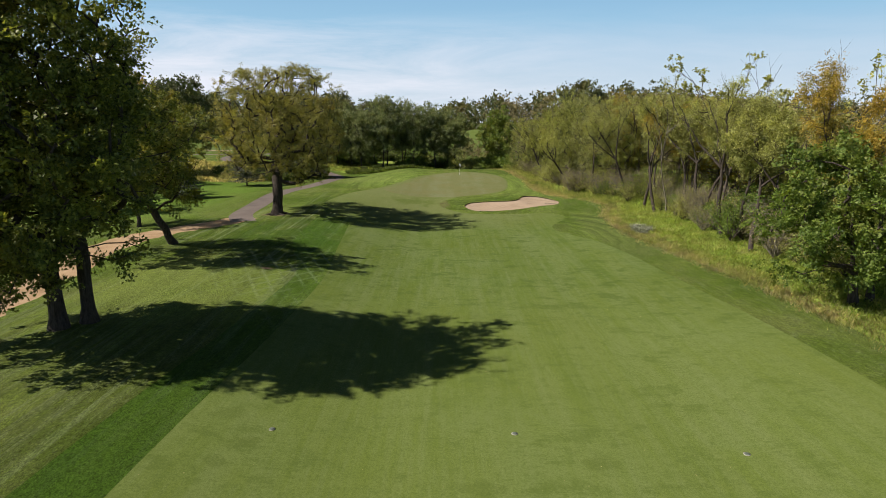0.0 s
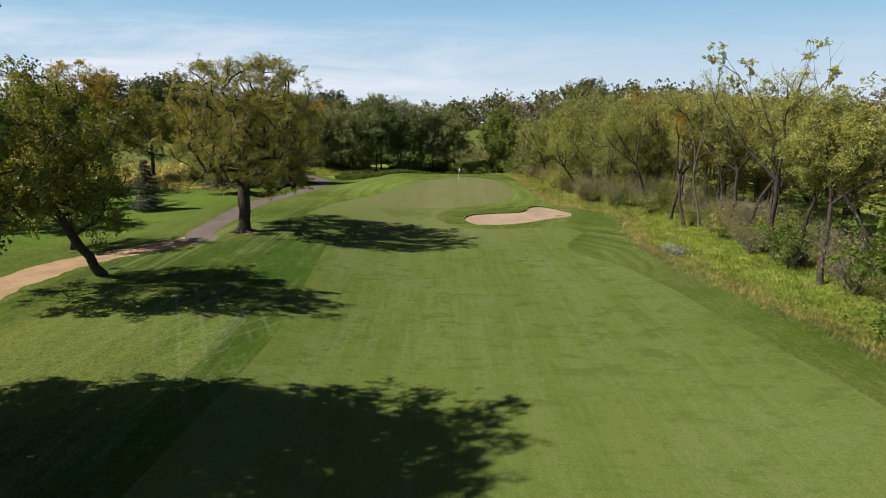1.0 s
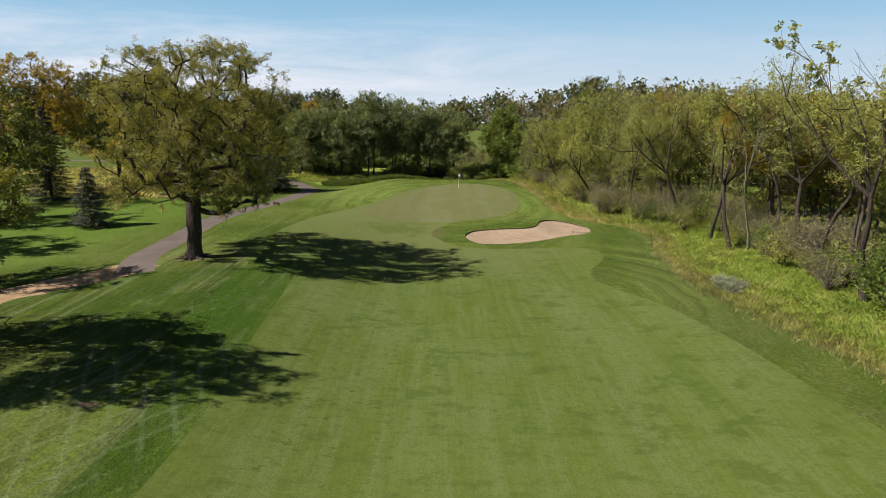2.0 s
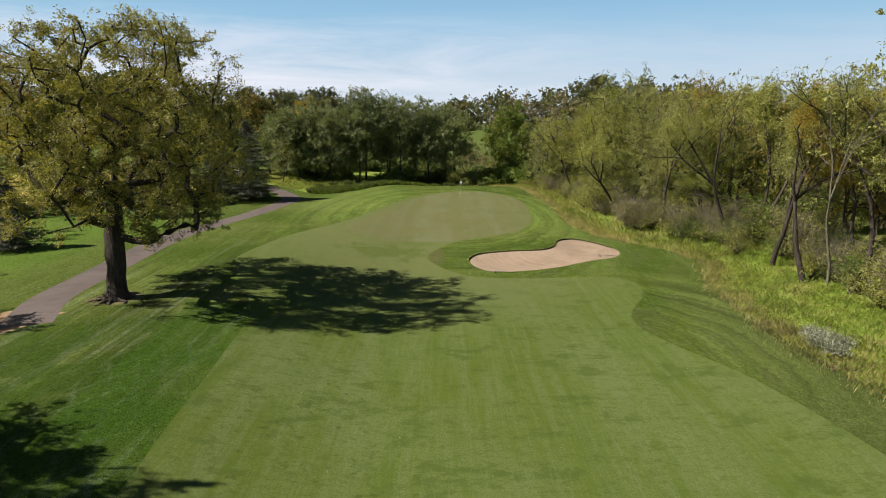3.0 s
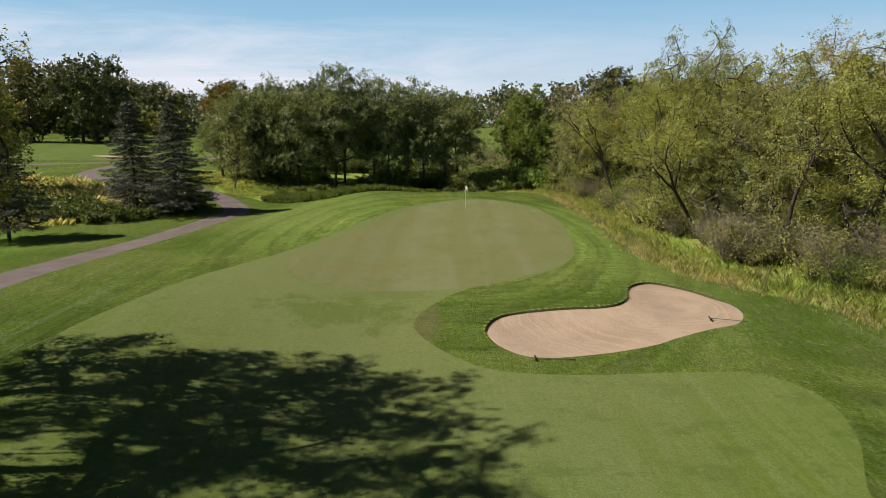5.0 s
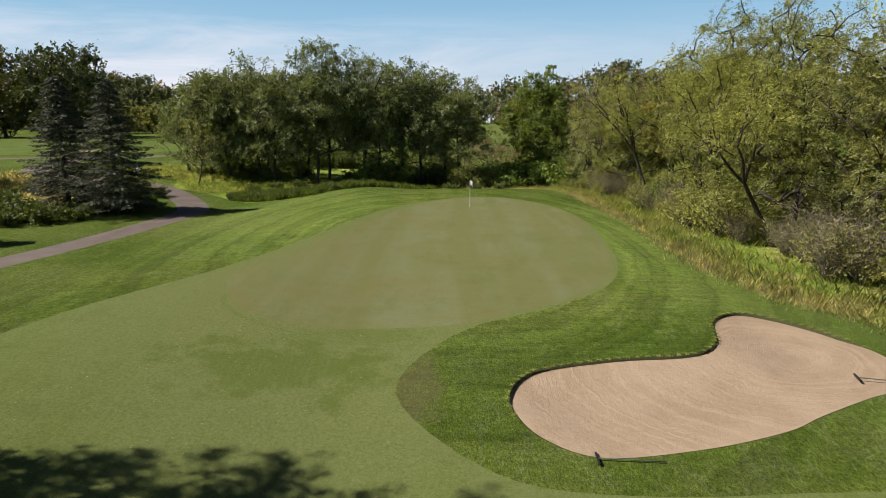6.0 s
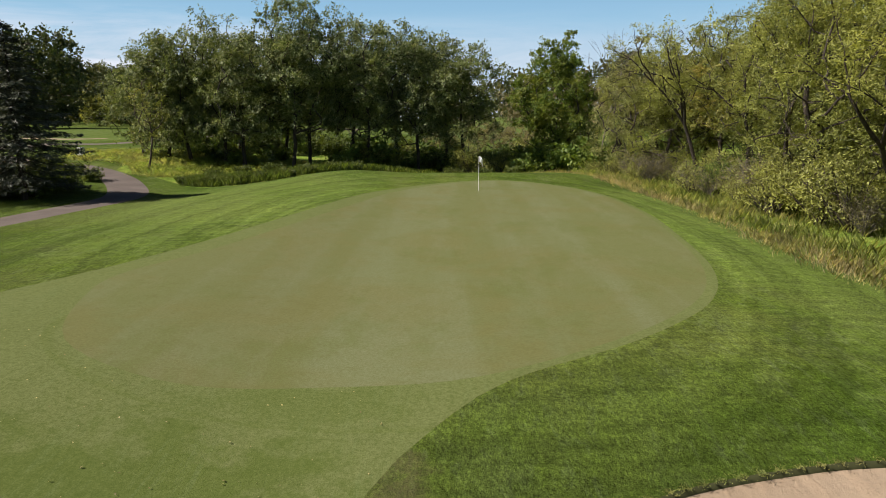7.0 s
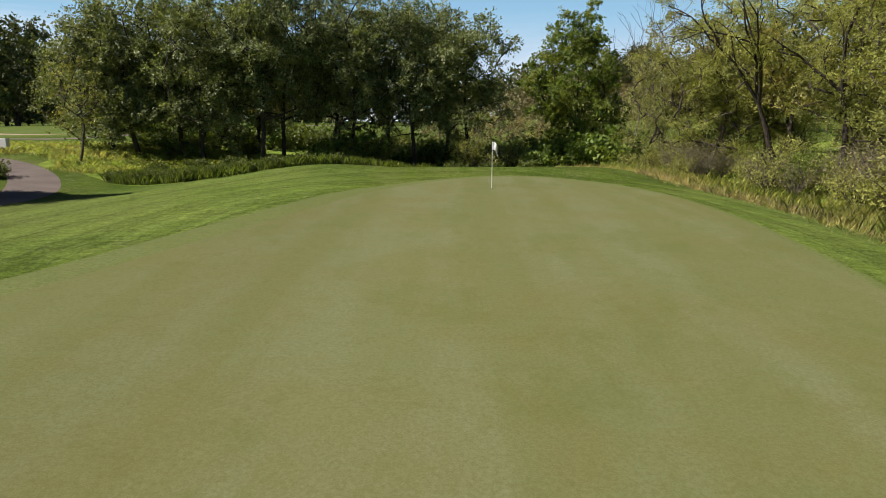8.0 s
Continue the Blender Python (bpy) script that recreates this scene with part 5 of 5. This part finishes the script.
for k in range(34):
    x, y = r.uniform(-28, 0), r.uniform(132, 150)
    copy_thing((d_shrub, e_shrub)[r.integers(2)], pose(x, y, height(x, y) - 0.03, 0, 0, r.uniform(0, 360)) @ Matrix.Scale(r.uniform(0.5, 1.0), 4))
for x, y, s in [(-26.2, 109.2, 0.7), (-28.0, 108.0, 0.9), (-30.2, 107.0, 0.8), (-33, 107.5, 1.1), (-35.5, 109, 1.2), (-24.4, 112.4, 0.8), (-25.2, 116, 0.8), (-28, 117.5, 0.9), (-34, 112, 1.2), (-38, 111, 1.3), (-41, 114, 1.2), (-24.0, 115.2, 0.6), (-25.0, 119.6, 0.6), (-27.4, 121.6, 0.7), (-30.2, 123.2, 0.8), (-27.6, 114.8, 0.9), (-31.5, 109.5, 1.0)]:
    copy_thing(e_shrub, pose(x, y, height(x, y) - 0.03, 0, 0, r.uniform(0, 360)) @ Matrix.Scale(s, 4))

for k in range(22):
    x, y = r.uniform(-28, 3), r.uniform(141, 168)
    copy_thing((d_shrub, e_shrub)[k % 2], pose(x, y, height(x, y) - 0.03, 0, 0, r.uniform(0, 360)) @ Matrix.Scale(r.uniform(1.0, 1.6), 4))
for k in range(30):
    x, y = r.uniform(28, 52), r.uniform(84, 150)
    copy_thing((a_shrub, c_shrub)[k % 2], pose(x, y, height(x, y) - 0.03, 0, 0, r.uniform(0, 360)) @ Matrix.Scale(r.uniform(1.4, 2.0), 4))
for x, y, s in [(-18.6, 120.6, 0.42), (-17.2, 120.0, 0.45), (-15.8, 120.1, 0.5), (-14.3, 120.2, 0.5), (-12.8, 120.9, 0.45), (-11.3, 121.8, 0.5), (-9.8, 122.9, 0.5), (-8.2, 124.1, 0.5), (-6.6, 125.4, 0.5), (-16.6, 121.6, 0.5), (-13.4, 122.4, 0.5), (-18.2, 125.2, 0.5), (-16.4, 127.4, 0.55), (-14.2, 128.6, 0.6), (-11.6, 129.6, 0.5), (-9, 130.3, 0.55), (-6.4, 130.8, 0.5), (-3.8, 131.2, 0.6), (-1.2, 131.5, 0.5), (1.6, 131.4, 0.6), (4.4, 131.2, 0.55), (7, 130.4, 0.6)]:
    copy_thing(e_shrub, pose(x, y, height(x, y) - 0.03, 0, 0, r.uniform(0, 360)) @ Matrix.Scale(s, 4))


# ---- grasses ----
def blades(name, label, xy, tall, mat, per=9, wide=0.02, lean=0.35, spread=0.16):
    """Tufts of grass: each blade a narrow bent strip."""
    n = len(xy)
    c = np.repeat(np.column_stack([xy, land(xy[:, 0], xy[:, 1])]), per, axis=0)
    m = len(c)
    hgt = np.repeat(rng.uniform(0.6, 1.25, n) * tall, per) * rng.uniform(0.55, 1.1, m)
    c[:, :2] += rng.normal(0, spread, (m, 2))
    a = rng.uniform(0, 2 * math.pi, m)
    d = np.column_stack([np.cos(a), np.sin(a), np.zeros(m)])
    w = np.column_stack([-np.sin(a), np.cos(a), np.zeros(m)]) * (wide * rng.uniform(0.7, 1.5, m))[:, None]
    k = (rng.uniform(0.2, 1.4, m) * lean * hgt)[:, None]
    up = np.column_stack([np.zeros(m), np.zeros(m), hgt])
    mid = c + up * 0.6 + d * k * 0.35
    tip = c + up + d * k
    v = np.stack([c - w, c + w, mid + w * 0.8, tip, mid - w * 0.8], 1).reshape(-1, 3)
    f = np.arange(5 * m).reshape(-1, 5)
    tagged(new(name, mesh_of(name, v, f, mat)), label, "grass", "", "stuff")


def scatter(n, poly, lo, hi, near=None):
    out = []
    while len(out) < n:
        p = rng.uniform(lo, hi, (4000, 2))
        p = p[inside(poly, p[:, 0], p[:, 1])]
        if near is not None:
            p = p[near(p)]
        out += p.tolist()
    return np.array(out[:n])


border = WILD[(WILD[:, 1] > 5) & (WILD[:, 1] < 131) & (WILD[:, 0] < 24) & (WILD[:, 0] > 1)]


def from_border(p):
    return np.sqrt(((p[:, None] - border[None]) ** 2).sum(-1)).min(1)


def patchy(p, level):
    """True where the growth of that kind stands thick."""
    return np.array([noise.noise(Vector((q[0] * 0.28, q[1] * 0.16, 3.0))) + rng.normal(0, 0.12) > level for q in p])


lo, hi = np.array((-20, 15)), np.array((34, 136))
blades("tall_dry_grass", "tall straw-coloured grass fringing the mown rough", scatter(1800, WILD, lo, hi, lambda p: (from_border(p) < np.abs(rng.normal(0, 1.0, len(p))) + 0.1) & patchy(p, -0.15)), 0.34, STRAW, 10, 0.005, 0.5, 0.5)
blades("tall_green_grass", "rank green and yellowing grass at the woodland edge", scatter(1500, WILD, lo, hi, lambda p: (p[:, 1] > 80) & (from_border(p) > 0.5) & (from_border(p) < rng.uniform(0.6, 6.5, len(p)))), 0.5, BLADE, 10, 0.005, 0.5, 0.5)
blades("low_green_grass", "low rank green grass in the strip below the wood", scatter(1700, WILD, lo, hi, lambda p: (p[:, 1] < 82) & (from_border(p) < rng.uniform(0.2, 8, len(p)))), 0.3, BLADE, 10, 0.007, 0.6, 0.45)
stray = border[rng.integers(0, len(border), 1500)] + rng.normal(0, 0.35, (1500, 2))
blades("edge_grass", "low mixed grass straggling into the mown rough", stray, 0.2, STRAW, 10, 0.005, 0.8, 0.3)
rim = BUNK[(BUNK[:, 1] > 80.4 + 0.33 * (BUNK[:, 0] - 3))]
rim = rim[rng.integers(0, len(rim), 700)]
rim = rim + (rim - BUNK.mean(0)) / np.linalg.norm(rim - BUNK.mean(0), axis=1)[:, None] * rng.uniform(0.0, 0.1, (700, 1))
blades("bunker_rim_grass", "short green grass hanging over the bunker edge", rim, 0.03, BLADE, 7, 0.004, 1.6, 0.06)
fresh = scatter(2200, WILD, np.array((19, 20)), np.array((30, 86)), lambda p: (from_border(p) > 0.8) & (from_border(p) < 7.5))
blades("fresh_meadow_grass", "fresh green long grass between the mown rough and the wood", fresh, 0.28, WEED, 12, 0.007, 0.6, 0.5)
weed = scatter(500, WILD, np.array((19, 20)), np.array((30, 84)), lambda p: from_border(p) < 7)
wz = land(weed[:, 0], weed[:, 1])
tagged(new("weeds", loose_leaves("weeds", rng, np.column_stack([weed, wz + 0.2]), 0.6, 16000, 0.13, 0.06, WEED, 0.35, 0.7)), "bright green broad-leaved weeds in the rank grass", "weeds", "", "stuff")
HEDGE_LEAF = mat_leaf("bank_grass_blade", [(0.05, 0.085, 0.015), (0.1, 0.15, 0.028), (0.19, 0.24, 0.05)], None, 0.4)
BANK = spline([(-19, 121.4), (-17.4, 119.5), (-13.8, 119.6), (-10, 121.9), (-6, 124.8), (0, 130.2), (-2, 132), (-8, 128), (-13, 125), (-17.4, 124.4)])
blades("bank_grass", "dark green rank growth along the foot of the grove", scatter(2300, BANK, np.array((-20, 119)), np.array((1, 133))), 0.6, HEDGE_LEAF, 9, 0.012, 0.5, 0.25)
SIDE = spline([(-23, 123), (-27, 128), (-33, 130.5), (-36, 140), (-20, 141), (-10, 134), (-12, 130), (-18, 126)])
blades("path_side_grass", "long yellow-green grass between path and grove", scatter(1300, SIDE, np.array((-37, 121)), np.array((-8, 142))), 0.42, BLADE, 12, 0.006, 0.8, 0.35)
sw = scatter(300, SIDE, np.array((-37, 121)), np.array((-8, 142)))
tagged(new("path_side_weeds", loose_leaves("path_side_weeds", rng, np.column_stack([sw, land(sw[:, 0], sw[:, 1]) + 0.25]), 0.6, 14000, 0.18, 0.1, WEED, 0.5, 1.2)), "mixed green weeds between path and grove", "weeds", "", "stuff")
FIELD = spline([(-34, 104), (-30, 118), (-36, 126), (-60, 135), (-75, 125), (-60, 108)])
blades("field_grass", "tawny unmown field grass beyond the spruces", scatter(2200, FIELD, np.array((-76, 100)), np.array((-28, 136))), 0.7, STRAW, 9, 0.02, 0.8, 0.3)


LEAF_PALE = mat_leaf("pale_flower_heads", [(0.11, 0.15, 0.05), (0.22, 0.25, 0.14), (0.6, 0.6, 0.56)], None, 0.2)
for k, (x, y, s) in enumerate([(20.0, 60.4, 0.75), (19.9, 61.6, 0.85), (20.4, 62.7, 0.7), (20.9, 61.3, 0.7)]):
    shrub("flowering_weed", (x, y), "grey-white flowering weed clump at the grass edge", 71 + k, s, s * 1.1, LEAF_PALE, 1800, (0.06, 0.045), 40, BARK_PALE, "flowering weeds")

# ---- far woods: every clump real, too far off to be counted ----
def far_belt(name, label, rows, mat, count, leaf):
    pts, sizes = [], []
    r = np.random.default_rng(hash(len(rows)) % 97)
    for x0, y0, x1, y1, n, hh, deep in rows:
        for k in range(n):
            s = r.random()
            x, y = x0 + (x1 - x0) * s + r.normal(0, deep), y0 + (y1 - y0) * s + r.normal(0, deep)
            g = height(x, y)
            h1 = hh * r.uniform(0.8, 1.06)
            wide = h1 * r.uniform(0.3, 0.42)
            p = shell_points(r, 15, (x, y, g + h1 * 0.42), (wide, wide, h1 * 0.52), 0.55, 0.1, 1.1, 2.0)
            pts.append(p)
    pts = np.vstack(pts)
    tagged(new(name, leaf_mesh(name, r, pts, 2.5, count, leaf, leaf * 0.7, mat)), label, "woods", "", "stuff")


far_belt("far_woods", "distant dark green belt of trees", [(-260, 330, 60, 345, 110, 19, 16), (-120, 270, -60, 285, 16, 18, 8), (-230, 300, -30, 300, 70, 15, 10), (30, 330, 260, 300, 60, 18, 14), (-330, 250, -200, 330, 40, 20, 20), (-420, 420, 420, 430, 120, 22, 25)], FAR_LEAF, 120000, 1.25)
far_belt("hill_woods", "distant hillside of hazy brown-green trees", [(35, 290, 170, 330, 100, 14, 26), (70, 230, 260, 170, 60, 14, 22)], HILL_LEAF, 70000, 0.95)
dome = tree("course_tree", (-103, 232), "rounded dark green tree standing on the far course", "tree", 81, 20, (0, 0, 10, 9, 9, 9.2), FAR_LEAF, BARK_DARK, 120, 14000, (0.62, 0.46), 2.5, 0.45, hollow=0.8, sides=3, lobes=0.06, flat=1.1, group="trees on the far course")
for x, y, s, t in [(-93, 221, 1.15, 40), (-112, 224, 1.15, 155), (-104, 280, 0.95, 85), (66, 298, 1.0, 60), (-84, 300, 1.0, 90), (-135, 225, 1.0, 10), (-70, 312, 0.95, 200), (-150, 200, 0.9, 130), (-64, 290, 0.85, 70), (-52, 300, 1.0, 20),
                   (-120, 300, 1.0, 270), (-45, 280, 0.8, 310), (-30, 270, 0.8, 15), (-165, 180, 1.0, 66), (-110, 145, 0.7, 15), (-90, 120, 0.8, 100), (-80, 95, 0.75, 210), (-138, 318, 1.1, 35), (-160, 300, 1.1, 75)]:
    copy_thing(dome, pose(x, y, height(x, y) - 0.05, 0, 0, t) @ Matrix.Scale(s, 4))
grey = tree("course_tree", (-92, 262), "low rounded grey-green tree standing on the far course", "tree", 83, 9, (0, 0, 4.6, 5.0, 5.0, 4.2), LEAF_SAGE, BARK_DARK, 60, 6000, (0.5, 0.34), 1.3, 0.25, flat=1.1, group="trees on the far course")
copy_thing(grey, pose(-101, 258, height(-101, 258) - 0.05, 0, 0, 100) @ Matrix.Scale(1.1, 4))
gold = tree("course_tree", (-50, 262), "small round golden tree standing on the far course", "tree", 82, 14, (0, 0, 8.5, 5.5, 5.5, 6), LEAF_YELLOW, BARK_DARK, 60, 9000, (0.4, 0.3), 1.5, 0.3, group="trees on the far course")
for x, y, s, t in [(-118, 326, 1.2, 50), (-96, 318, 1.1, 140), (-58, 318, 1.0, 230)]:
    copy_thing(gold, pose(x, y, height(x, y) - 0.05, 0, 0, t) @ Matrix.Scale(s, 4))

# ---- fallen leaves on the short turf ----
FALLEN = mat_leaf("fallen_leaf", [(0.14, 0.11, 0.045), (0.27, 0.23, 0.09), (0.36, 0.31, 0.14)], None, 0.15)
p = np.vstack([scatter(800, FAIR, np.array((-15, 5)), np.array((20, 80))), scatter(1300, FAIR, np.array((-15, 66)), np.array((0, 88)), lambda q: ~inside(GRN, q[:, 0], q[:, 1]))])
tagged(new("fallen_leaves", loose_leaves("fallen_leaves", rng, np.column_stack([p, land(p[:, 0], p[:, 1]) + 0.03]), 0.02, len(p), 0.036, 0.024, FALLEN, 0.2, 3.0)), "scattered small dry yellow leaves on short turf", "leaves", "", "stuff")
